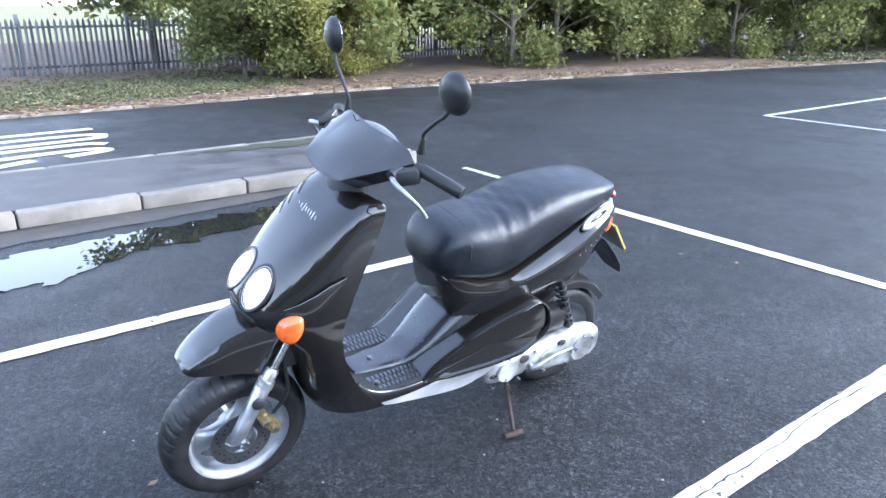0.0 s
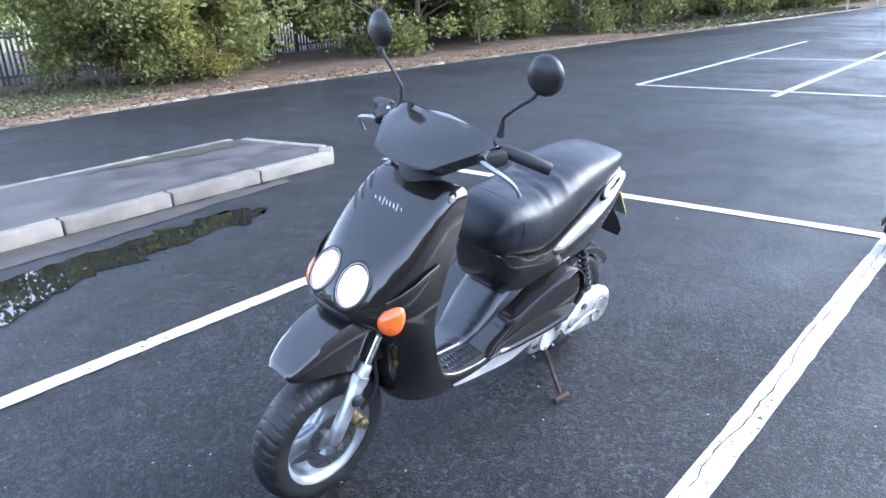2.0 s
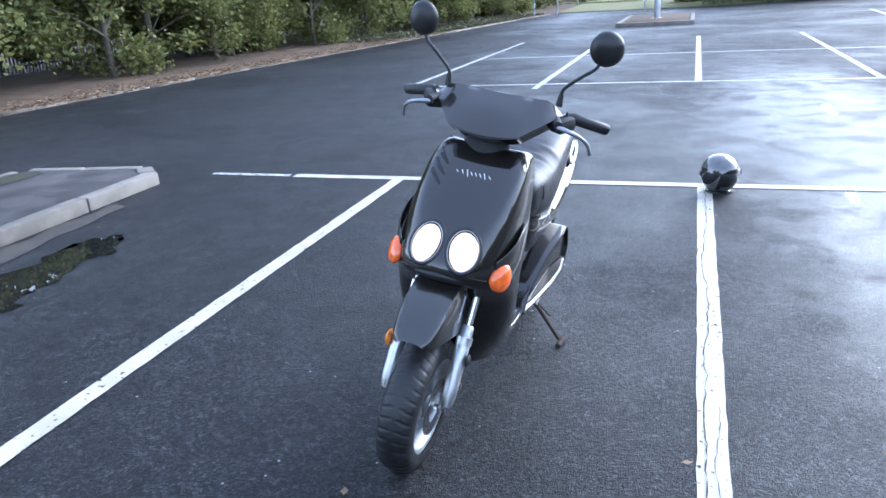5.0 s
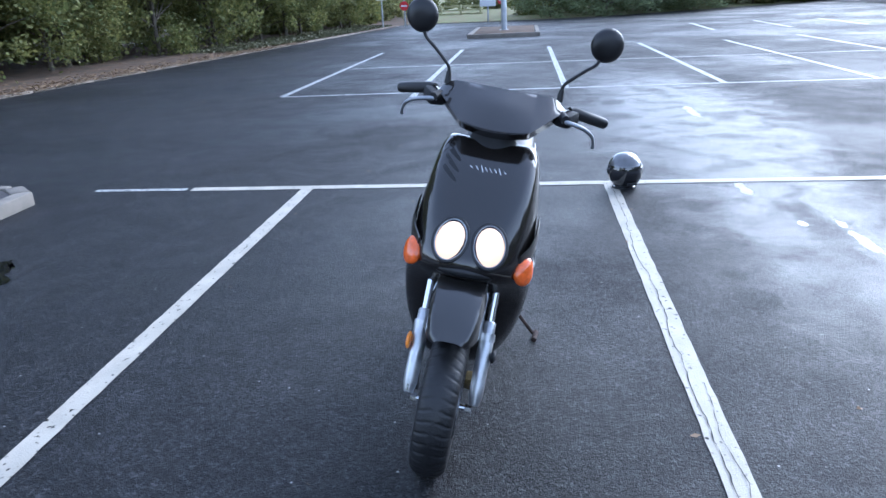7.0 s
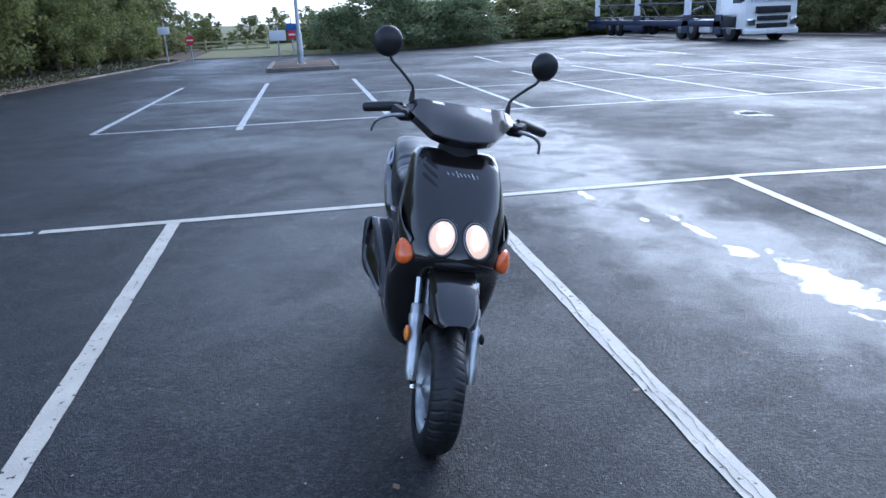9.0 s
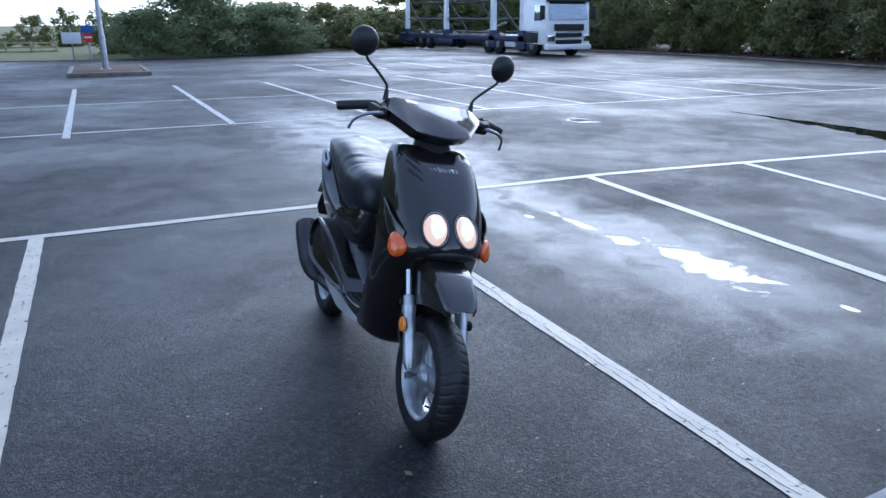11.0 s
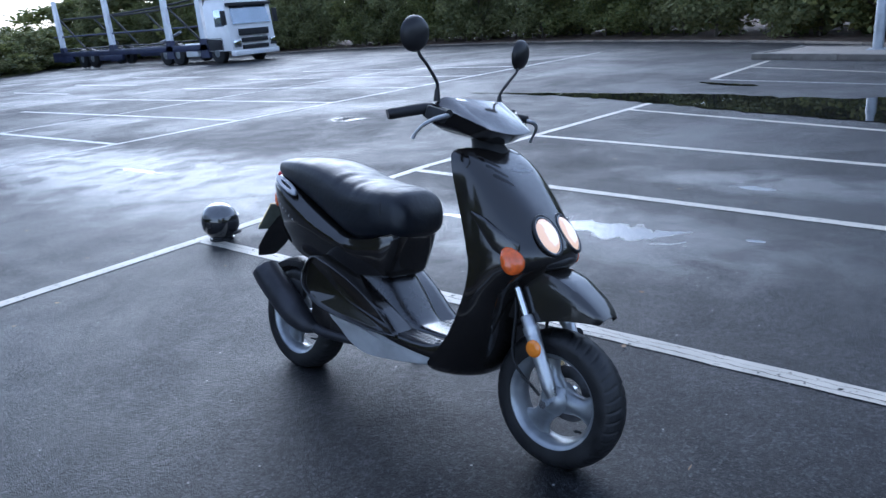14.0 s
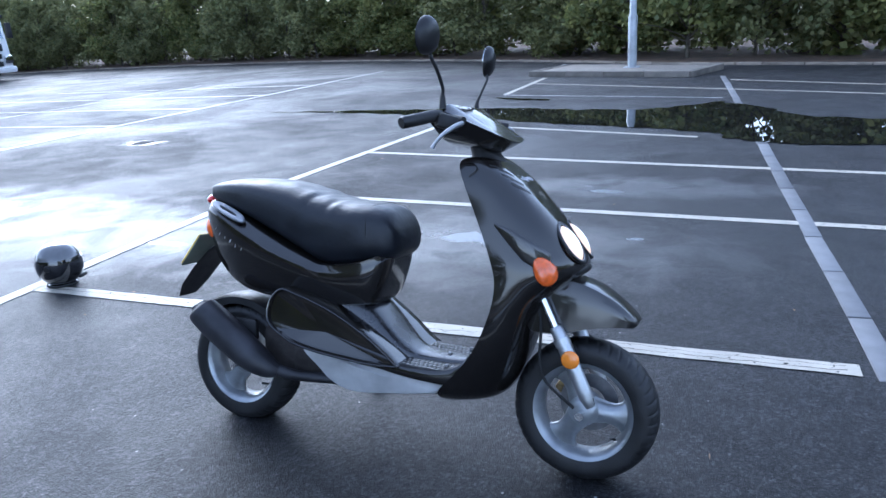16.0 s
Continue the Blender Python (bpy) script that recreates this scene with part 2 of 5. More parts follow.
STEEL_GREY = material("galvanised_post", (0.42, 0.44, 0.46), 0.5, 0.4, vary=0.15, scale=4)
PAINT = material("black_gloss_paint", (0.0105, 0.0088, 0.0076), 0.45, 0.2, vary=0.25, scale=5, coat=1.0, spec=0.1)
PAINT.node_tree.nodes["Principled BSDF"].inputs["Coat Roughness"].default_value = 0.085
FENDER_PAINT = material("dark_grey_gloss_paint", (0.014, 0.0125, 0.011), 0.36, 0.3, vary=0.2, scale=6, coat=0.9, rvary=0.06)
PLASTIC = material("black_plastic", (0.012, 0.012, 0.013), 0.42, vary=0.3, scale=14, bump=0.15, bscale=400, rvary=0.1)
MATT = material("matt_black_plastic", (0.014, 0.014, 0.015), 0.62, vary=0.3, scale=20, bump=0.3, bscale=300)
VINYL = material("black_vinyl", (0.007, 0.009, 0.014), 0.42, vary=0.3, scale=12, bump=0.35, bscale=60, rvary=0.12)
RUBBER = material("tyre_rubber", (0.013, 0.013, 0.014), 0.5, vary=0.35, scale=18, bump=0.3, bscale=160, rvary=0.15)
RIM = material("silver_wheel_paint", (0.36, 0.375, 0.39), 0.36, 0.7, vary=0.22, scale=12, rvary=0.08)
ALLOY = material("cast_alloy", (0.55, 0.56, 0.57), 0.38, 0.85, vary=0.2, scale=14, bump=0.25, bscale=70, rvary=0.12)
CHROME = material("chrome", (0.75, 0.76, 0.78), 0.12, 1.0, vary=0.05)
DIRTY_ALLOY = material("dirty_alloy_case", (0.44, 0.44, 0.43), 0.48, 0.55, vary=0.5, scale=14, bump=0.4, bscale=60, rvary=0.1)
SILVER_PLASTIC = material("silver_grey_plastic", (0.54, 0.54, 0.54), 0.5, 0.15, vary=0.22, scale=8, rvary=0.1)
LEVER = material("worn_lever_alloy", (0.34, 0.35, 0.37), 0.42, 0.75, vary=0.2, scale=30, rvary=0.1)
GOLD = material("gold_caliper", (0.40, 0.31, 0.15), 0.42, 0.7, vary=0.45, scale=60, rvary=0.15)
GRIP_FLOOR = material("shiny_worn_black_floor", (0.020, 0.021, 0.025), 0.24, vary=0.25, scale=14, bump=0.05, bscale=240, rvary=0.08, spec=1.0)
DISC = material("brake_disc_steel", (0.20, 0.20, 0.21), 0.35, 0.9, vary=0.2, scale=30)
ENGINE = material("dirty_engine", (0.035, 0.03, 0.028), 0.7, 0.3, vary=0.4, scale=20, bump=0.5, bscale=80)
RUST = material("rusty_steel", (0.07, 0.045, 0.035), 0.8, 0.4, colour2=(0.03, 0.022, 0.02), scale=40, bump=0.6, bscale=120)
EXHAUST = material("black_exhaust", (0.036, 0.036, 0.042), 0.48, 0.3, vary=0.35, scale=12, rvary=0.12)
AMBER = material("amber_lens", (0.78, 0.13, 0.012), 0.22, vary=0.15, scale=60, coat=0.6)
AMBER_LIGHT = material("amber_reflector", (0.92, 0.28, 0.015), 0.25, vary=0.1, scale=60, coat=0.6)
RED = material("red_lens", (0.55, 0.02, 0.02), 0.2, vary=0.15, scale=50, coat=0.6)
def lit_lens_material():
    """A lit headlamp lens: white-hot over the bulb, warmer and dimmer at its rim."""
    m = material("lit_headlamp", (0.30, 0.27, 0.24), 0.08, bump=0.25, bscale=70)
    nt = m.node_tree
    b = nt.nodes["Principled BSDF"]
    tc = nt.nodes.new("ShaderNodeTexCoord")
    mp = nt.nodes.new("ShaderNodeMapping")
    mp.inputs["Location"].default_value, mp.inputs["Scale"].default_value = (0, -0.04, -0.30), (0, 2.0, 2.0)
    ln = nt.nodes.new("ShaderNodeVectorMath")
    ln.operation = "LENGTH"
    sub = nt.nodes.new("ShaderNodeVectorMath")
    sub.operation = "SUBTRACT"
    sub.inputs[1].default_value = (0.5, 0.5, 0.5)
    nt.links.new(tc.outputs["Generated"], sub.inputs[0])
    nt.links.new(sub.outputs[0], mp.inputs["Vector"])
    wob = nt.nodes.new("ShaderNodeTexNoise")
    wob.inputs["Scale"].default_value, wob.inputs["Detail"].default_value = 4.5, 3
    nt.links.new(tc.outputs["Generated"], wob.inputs["Vector"])
    nt.links.new(mp.outputs[0], ln.inputs[0])
    ad = nt.nodes.new("ShaderNodeMath")
    ad.operation = "MULTIPLY_ADD"
    ad.inputs[1].default_value = 0.7
    nt.links.new(wob.outputs["Fac"], ad.inputs[0])
    nt.links.new(ln.outputs["Value"], ad.inputs[2])
    r = nt.nodes.new("ShaderNodeValToRGB")
    e = r.color_ramp.elements
    e[0].position, e[0].color = 0.70, (1.0, 0.95, 0.88, 1)
    e[1].position, e[1].color = 1.0, (0.85, 0.50, 0.28, 1)
    mid = r.color_ramp.elements.new(0.86)
    mid.color = (0.98, 0.83, 0.68, 1)
    nt.links.new(ad.outputs[0], r.inputs[0])
    nt.links.new(r.outputs[0], b.inputs["Emission Color"])
    b.inputs["Emission Strength"].default_value = 0.78
    return m


LAMP_ON = lit_lens_material()
PLATE = material("yellow_plate", (0.72, 0.50, 0.03), 0.4, vary=0.1, scale=10)
BACKING = material("grey_plate_back", (0.20, 0.22, 0.18), 0.5, vary=0.15, scale=12)
BLACK_INK = material("black_ink", (0.01, 0.01, 0.01), 0.5)
BADGE = material("silver_badge", (0.75, 0.75, 0.75), 0.3, 0.6)
DIAL = material("dial_glass", (0.14, 0.145, 0.15), 0.25)
MIRROR = material("mirror_glass", (0.85, 0.86, 0.88), 0.03, 1.0)
SHELL = material("helmet_black", (0.012, 0.012, 0.013), 0.12, coat=1.0)
# crown of the black shell: reflected sky put into a paler grey
SHELL_TOP = material("helmet_top_sheen", (0.10, 0.10, 0.105), 0.18, coat=1.0, vary=0.1)
VISOR = material("dark_visor", (0.01, 0.01, 0.012), 0.06, coat=1.0)
CAB = material("white_cab_paint", (0.90, 0.89, 0.87), 0.3, coat=0.5, vary=0.05, scale=2)
BLUE = material("dull_blue_paint", (0.035, 0.04, 0.085), 0.5, vary=0.3, scale=2)
POST_WHITE = material("pale_painted_post", (0.82, 0.83, 0.85), 0.4, vary=0.1, scale=3)
# lorry panes: the reflected sky is partly put into this pale blue metal
GLASS = material("sky_tinted_glass", (0.55, 0.62, 0.70), 0.06, 0.75, vary=0.08, scale=1)
DARK = material("dark_chassis", (0.02, 0.02, 0.022), 0.7, vary=0.3, scale=4)
SIGN_RED = material("sign_red", (0.55, 0.02, 0.03), 0.5, vary=0.1)
SIGN_WHITE = material("sign_white", (0.75, 0.76, 0.78), 0.5, vary=0.05)
SIGN_BLUE = material("sign_blue", (0.03, 0.10, 0.35), 0.5, vary=0.1)
# pale yellow holds the sunlight on the far field and its fence
RAIL = material("sunlit_yellow_rail", (0.42, 0.40, 0.22), 0.8, vary=0.25, scale=3)


# ---- builders ----
def mesh_of(name, bm, mat, smooth=38):
    me = bpy.data.meshes.new(name)
    bm.normal_update()
    bm.to_mesh(me)
    bm.free()
    me.materials.append(mat)
    for p in me.polygons:
        p.use_smooth = smooth > 0
    if smooth:
        me.set_sharp_from_angle(angle=radians(smooth))
    return me


def part(name, bm, mat, parent, label="", smooth=38):
    ob = new(name, mesh_of(name, bm, mat, smooth))
    ob.parent = parent
    return tagged(ob, label)


def thing(name, label, category, group="", kind="", at=None):
    ob = new(name)
    ob.empty_display_size = 0.1
    if at is not None:
        ob.matrix_world = at
    return tagged(ob, label, category, group, kind)


def solid(name, bm, mat, label, category, group="", kind="", smooth=38):
    return tagged(new(name, mesh_of(name, bm, mat, smooth)), label, category, group, kind)


def loft(rings, bm=None, caps=True, closed=True):
    """Skins rings of equally many points."""
    bm = bm or bmesh.new()
    vs = [[bm.verts.new(p) for p in r] for r in rings]
    n = len(rings[0])
    for a, b in zip(vs, vs[1:]):
        for i in range(n if closed else n - 1):
            j = (i + 1) % n
            bm.faces.new((a[i], a[j], b[j], b[i]))
    if caps and closed:
        for r in (vs[0][::-1], vs[-1]):
            c = bm.verts.new(sum((v.co for v in r), Vector()) / n)
            for i in range(n):
                bm.faces.new((r[i], r[(i + 1) % n], c))
    bmesh.ops.recalc_face_normals(bm, faces=bm.faces)
    return bm


def smooth_path(pts, steps=6):
    """Catmull-Rom through points of any dimension."""
    p = [np.array(q, float) for q in pts]
    p = [2 * p[0] - p[1]] + p + [2 * p[-1] - p[-2]]
    out = []
    for i in range(1, len(p) - 2):
        for k in range(steps):
            u = k / steps
            a, b, c, d = p[i - 1], p[i], p[i + 1], p[i + 2]
            out.append(0.5 * (2 * b + (c - a) * u + (2 * a - 5 * b + 4 * c - d) * u * u + (3 * b - a - 3 * c + d) * u ** 3))
    out.append(p[-2])
    return out


def tube(pts, r, n=12, bm=None, steps=0):
    """A round bar along points; r a number or one for each point."""
    rr = [r] * len(pts) if not hasattr(r, "__len__") else list(r)
    rows = [(*p, q) for p, q in zip(pts, rr)]
    if steps:
        rows = smooth_path(rows, steps)
    P = [Vector(q[:3]) for q in rows]
    rings, side = [], None
    for i, p in enumerate(P):
        d = (P[min(i + 1, len(P) - 1)] - P[max(i - 1, 0)]).normalized()
        if side is None:
            side = d.orthogonal().normalized()
        side = (side - d * side.dot(d)).normalized()
        up = d.cross(side)
        rings.append([p + (side * math.cos(a) + up * math.sin(a)) * float(rows[i][3]) for a in (2 * math.pi * k / n for k in range(n))])
    return loft(rings, bm)


def lathe_y(profile, n=64, bm=None, closed=False):
    """Turns (y, r) about the y axis."""
    rings = [[Vector((r * math.cos(a), y, r * math.sin(a))) for y, r in profile] for a in (2 * math.pi * k / n for k in range(n))]
    return loft(rings + [rings[0]], bm, caps=False, closed=closed)


def box(bm, lo, hi, bevel=0.0, m=None):
    lo, hi = Vector(lo), Vector(hi)
    r = bmesh.ops.create_cube(bm, size=1, matrix=Matrix.Translation((lo + hi) / 2) @ Matrix.Diagonal((*(hi - lo), 1)))
    vs = r["verts"]
    if bevel:
        es = list({e for v in vs for e in v.link_edges})
        g = bmesh.ops.bevel(bm, geom=es, offset=bevel, segments=2, profile=0.5, affect="EDGES")
        vs = list({v for f in g["faces"] for v in f.verts} | {v for v in vs if v.is_valid})
    if m is not None:
        bmesh.ops.transform(bm, matrix=m, verts=vs)
    return bm


def ball(c, r, bm=None, u=20, v=12, m=None):
    bm = bm or bmesh.new()
    mm = Matrix.Translation(c) @ (m or Matrix()) @ Matrix.Diagonal((*r, 1))
    bmesh.ops.create_uvsphere(bm, u_segments=u, v_segments=v, radius=1, matrix=mm)
    return bm


def interp(x, table):
    xs = [a for a, _ in table]
    return float(np.interp(x, xs, [b for _, b in table]))


def slab_poly(pts, z0, z1):
    """A flat body over an outline in plan."""
    bm = bmesh.new()
    top = [bm.verts.new((x, y, z1)) for x, y in pts]
    low = [bm.verts.new((x, y, z0)) for x, y in pts]
    bm.faces.new(top)
    n = len(pts)
    for i in range(n):
        bm.faces.new((low[i], low[(i + 1) % n], top[(i + 1) % n], top[i]))
    bmesh.ops.recalc_face_normals(bm, faces=bm.faces)
    return bm


# ---- ground, lines and kerbs ----
def gz(x, y):
    """The car park falls away gently from its middle."""
    r = math.hypot(x - 2, y - 3)
    return -0.009 * (r - 5) ** 2 / r if r > 5 else 0.0


bm = bmesh.new()
bmesh.ops.create_grid(bm, x_segments=60, y_segments=60, size=700)
for v in bm.verts:
    v.co.z = max(-0.8, gz(v.co.x, v.co.y)) - 0.12
solid("ground", bm, GRASS_SOIL, "rough grass and bare soil around the car park", "ground", kind="structure")
bm = bmesh.new()
bmesh.ops.create_grid(bm, x_segments=150, y_segments=80, size=1, matrix=Matrix.Translation((6, -4, 0)) @ Matrix.Diagonal((66, 34, 1, 1)))
for v in bm.verts:
    v.co.z = gz(v.co.x, v.co.y)
solid("car_park", bm, ASPHALT, "wet dark grey tarmac of the car park", "tarmac", kind="structure")

rng = random.Random(4)


def strip(a, b, width, z=0.004, wobble=0.003, step=0.09):
    """A painted line with ragged edges."""
    a, b = Vector((*a, 0)), Vector((*b, 0))
    d = b - a
    n = max(2, int(d.length / step))
    s = Vector((-d.y, d.x, 0)).normalized()
    bm = bmesh.new()
    rows = []
    for i in range(n + 1):
        p = a + d * i / n
        w0, w1 = width / 2 + rng.uniform(-wobble, wobble), width / 2 + rng.uniform(-wobble, wobble)
        rows.append((bm.verts.new((*(p + s * w0).xy, z + gz(p.x, p.y))), bm.verts.new((*(p - s * w1).xy, z + gz(p.x, p.y)))))
    for (p, q), (r, t) in zip(rows, rows[1:]):
        bm.faces.new((p, q, t, r))
    return bm


def line(a, b, width=0.1, mat=None, label="worn white painted bay line on wet tarmac", z=0.004):
    ob = solid("parking_line", strip(a, b, width, z), mat or WHITE_LINE, label, "road marking", "bay lines of the car park", "structure", smooth=0)
    return ob


def crack(a, b, wander=0.022, z=0.0075, width=0.007):
    """A crack that wanders along a line."""
    a, b = Vector((*a, 0)), Vector((*b, 0))
    d = b - a
    s = Vector((-d.y, d.x, 0)).normalized()
    n = int(d.length / 0.035)
    bm, off, rows = bmesh.new(), 0.0, []
    for i in range(n + 1):
        off = max(-wander, min(wander, off + rng.uniform(-0.009, 0.009)))
        w = width * rng.uniform(0.25, 1.0) * (0.15 if rng.random() < 0.06 else 1)
        p = a + d * i / n + s * off
        rows.append((bm.verts.new((*(p + s * w / 2).xy, z)), bm.verts.new((*(p - s * w / 2).xy, z))))
    for (p, q), (r, t) in zip(rows, rows[1:]):
        bm.faces.new((p, q, t, r))
    solid("crack", bm, CRACK, "dark wandering crack along the painted line", "crack", kind="structure", smooth=0)


line((0.8, 4.47), (5.36, 4.46))
line((0.95, 2.07), (5.36, 2.075))
line((5.4, 6.3), (5.4, 5.5), 0.07, FAINT_LINE)
line((5.4, 5.45), (5.4, -0.5))
line((5.4, -0.5), (4.98, -5.2))
line((-4.0, 0.33), (5.35, -0.30), 0.09)
line((-4.0, -1.0), (5.24, -2.22), 0.09)
line((1.75, -3.25), (5.05, -4.25), 0.08)
line((1.5, -6.75), (5.2, -7.7), 0.07, FAINT_LINE)
line((-3.0, -5.8), (5.15, -9.75), 0.08)
line((-3.0, -6.9), (1.4, -9.55), 0.08)
line((5.2, -7.8), (5.2, -11.0), 0.11)
line((5.5, -13.6), (5.6, -15.2), 0.09, FAINT_LINE)
crack((1.0, 2.08), (5.3, 2.085), 0.016, 0.0075, 0.006)
crack((1.0, 2.05), (2.4, 2.055), 0.012, 0.0075, 0.0035)
crack((3.3, 2.55), (4.0, 2.9), 0.03, 0.004, 0.006)
line((11.0, 6.55), (11.0, -15.0), 0.085, DULL_LINE)
line((15.3, 6.5), (15.3, -12.0), 0.08, FAINT_LINE)
for i, y in enumerate((6.52, 4.38, 2.12, -0.18, -2.3, -4.4, -6.6, -8.8, -11.0)):
    line((11.05 if i != 1 else 10.5, y), (19.6 if i != 5 else 20.6, y), 0.10, DULL_LINE)
for y in (-3.1, -5.4, -7.6, -9.9):
    line((24.0, y), (29.0, y - 0.3), 0.12, FAINT_LINE)

# grey channel of concrete blocks across the bay ends
channel = thing("drain_channel", "grey concrete channel blocks laid flush along the bay ends", "drain channel", kind="structure")
P0, P1 = Vector((0.845, 2.15, 0)), Vector((1.53, -10.3, 0))
D = (P1 - P0)
N = int(D.length / 0.62)
bm = bmesh.new()
box(bm, (-0.05, -0.304, -0.03), (0.05, 0.304, 0.005), 0.004)
BLOCK = mesh_of("channel_block", bm, SLAB)
for i in range(N):
    p = P0 + D * (i + 0.5) / N
    o = new("channel_block", BLOCK)
    o.parent = channel
    o.matrix_basis = pose(p.x + rng.uniform(-.004, .004), p.y, gz(p.x, p.y) + rng.uniform(-.001, .002), 0, 0, math.degrees(math.atan2(D.y, D.x)) + 90 + rng.uniform(-.6, .6))


def blot(outline, z, mat, label, name="puddle", category="puddle", steps=9, jag=0.03):
    """A flat film with an uneven outline."""
    pts = smooth_path([*outline, outline[0]], steps)[:-1]
    pts = [(p[0] + jag * (noise.noise((p[0] * 6, p[1] * 6, 1.0)) * 2 + noise.noise((p[0] * 17, p[1] * 17, 4.0))), p[1] + jag * (noise.noise((p[0] * 6, p[1] * 6, 7.0)) * 2 + noise.noise((p[0] * 17, p[1] * 17, 9.0)))) for p in pts]
    bm = bmesh.new()
    bm.faces.new([bm.verts.new((x, y, z + gz(x, y))) for x, y in pts])
    bmesh.ops.triangulate(bm, faces=bm.faces[:])
    bmesh.ops.recalc_face_normals(bm, faces=bm.faces)
    for f in bm.faces:
        if f.normal.z < 0:
            f.normal_flip()
    return solid(name, bm, mat, label, category, kind="structure", smooth=0)


blot([(-3.0, 5.45), (0.4, 5.33), (1.4, 5.34), (1.75, 5.36), (2.1, 5.52), (2.9, 5.69), (3.4, 5.72), (3.8, 5.88), (3.4, 6.06), (2.6, 6.04), (2.0, 6.0), (1.4, 5.96), (0.3, 5.97), (-3.0, 6.0)], 0.004, WATER, "shallow rain puddle along the kerb, reflecting the sky", steps=22, jag=0.055)
blot([(8.9, -5.8), (7.4, -5.62), (6.2, -5.33), (5.4, -5.02), (4.4, -4.62), (3.3, -4.2), (2.3, -3.85), (1.6, -3.52), (1.4, -3.1), (0.9, -2.86), (0.3, -2.84), (-1.5, -3.0), (-5, -2.8), (-5, -4.2), (-1.2, -4.25), (0.4, -4.7), (1.0, -5.5), (1.55, -6.25), (1.9, -5.95), (2.9, -5.5), (4.7, -5.82), (6.6, -5.85)], 0.0085, WATER, "large shallow puddle reflecting the dark hedge", jag=0.06)
blot([(4.2, -6.75), (4.8, -6.95), (5.2, -7.3), (4.8, -7.15), (4.2, -6.9)], 0.0085, WATER, "small dark rain puddle on tarmac")


def stroke(pts, width=0.16):
    """A road letter's stroke with round ends."""
    rows = [Vector((p[0] - 0.22, p[1] - 0.24, 0)) for p in smooth_path(pts, 6)]
    bm = bmesh.new()
    prev = None
    for i, p in enumerate(rows):
        d = rows[min(i + 1, len(rows) - 1)] - rows[max(i - 1, 0)]
        s = Vector((-d.y, d.x, 0)).normalized() * width / 2
        cur = (bm.verts.new((*(p + s).xy, 0.005 + gz(*p.xy))), bm.verts.new((*(p - s).xy, 0.005 + gz(*p.xy))))
        if prev:
            bm.faces.new((prev[0], prev[1], cur[1], cur[0]))
        prev = cur
    return bm


for pts in (((0.2, 10.95), (1.8, 11.0), (3.3, 11.06)), ((0.2, 10.5), (1.8, 10.6), (3.1, 10.62), (3.25, 10.4), (2.9, 10.28), (0.4, 10.1)), ((0.2, 9.75), (1.6, 9.88), (2.9, 9.98), (3.2, 9.85)), ((0.3, 9.35), (1.9, 9.5), (2.9, 9.62), (3.1, 9.45), (2.7, 9.3)), ((0.1, 8.85), (1.5, 8.95), (2.0, 9.12), (2.4, 9.3))):
    solid("road_letter", stroke(pts), WHITE_LINE, "unreadable white road lettering stroke on tarmac", "road marking", "strokes of the road lettering", "structure", smooth=0)

# kerbed island with separate kerbstones
solid("island_surface", slab_poly([(-9.5, 6.70), (4.95, 6.72), (5.08, 6.9), (4.95, 8.0), (4.8, 8.12), (-9.5, 8.0)], 0.0, 0.102), ISLAND, "damp tarmac surface of the kerbed island", "traffic island", kind="structure", smooth=0)
kerb_run = thing("kerb", "pale weathered concrete kerbstones round the island", "kerb", kind="structure")


def kerbstones(a, b, size, parent, length=0.91, w=0.14, mat=None, lift=0.0):
    a, b = Vector((*a, 0)), Vector((*b, 0))
    d = b - a
    n = max(1, round(d.length / length))
    bm = bmesh.new()
    box(bm, (-d.length / n / 2 + 0.006, -w / 2, -0.05), (d.length / n / 2 - 0.006, w / 2, size), 0.018)
    me = mesh_of("kerbstone", bm, mat or KERB)
    for i in range(n):
        p = a + d * (i + 0.5) / n
        o = new("kerbstone", me)
        o.parent = parent
        o.matrix_basis = pose(p.x, p.y, lift + gz(p.x, p.y) + rng.uniform(-.004, .004), rng.uniform(-.6, .6), rng.uniform(-.3, .3), math.degrees(math.atan2(d.y, d.x)) + rng.uniform(-.5, .5))


kerbstones((-9.07, 6.62), (5.04, 6.655), 0.11, kerb_run, 0.83, 0.125)
kerbstones((4.98, 6.66), (5.15, 6.84), 0.120, kerb_run, 0.4)
kerbstones((5.16, 6.88), (5.0, 8.02), 0.115, kerb_run, 0.6, 0.1)
kerbstones((4.95, 8.14), (-9.0, 8.05), 0.110, kerb_run, 0.91, 0.09)
blot([(3.3, 7.95), (4.0, 8.03), (4.8, 8.02), (4.85, 7.75), (4.1, 7.82)], 0.107, MOSS, "strip of moss along the island edge", "moss", "moss", jag=0.05)
blot([(0.0, 6.52), (2.0, 6.53), (4.2, 6.56), (4.2, 6.38), (2.0, 6.22), (0.0, 6.2)], 0.0042, WET_DIRT, "dirt and wet leaves gathered along the kerb", "dirt", "dirt", jag=0.05)

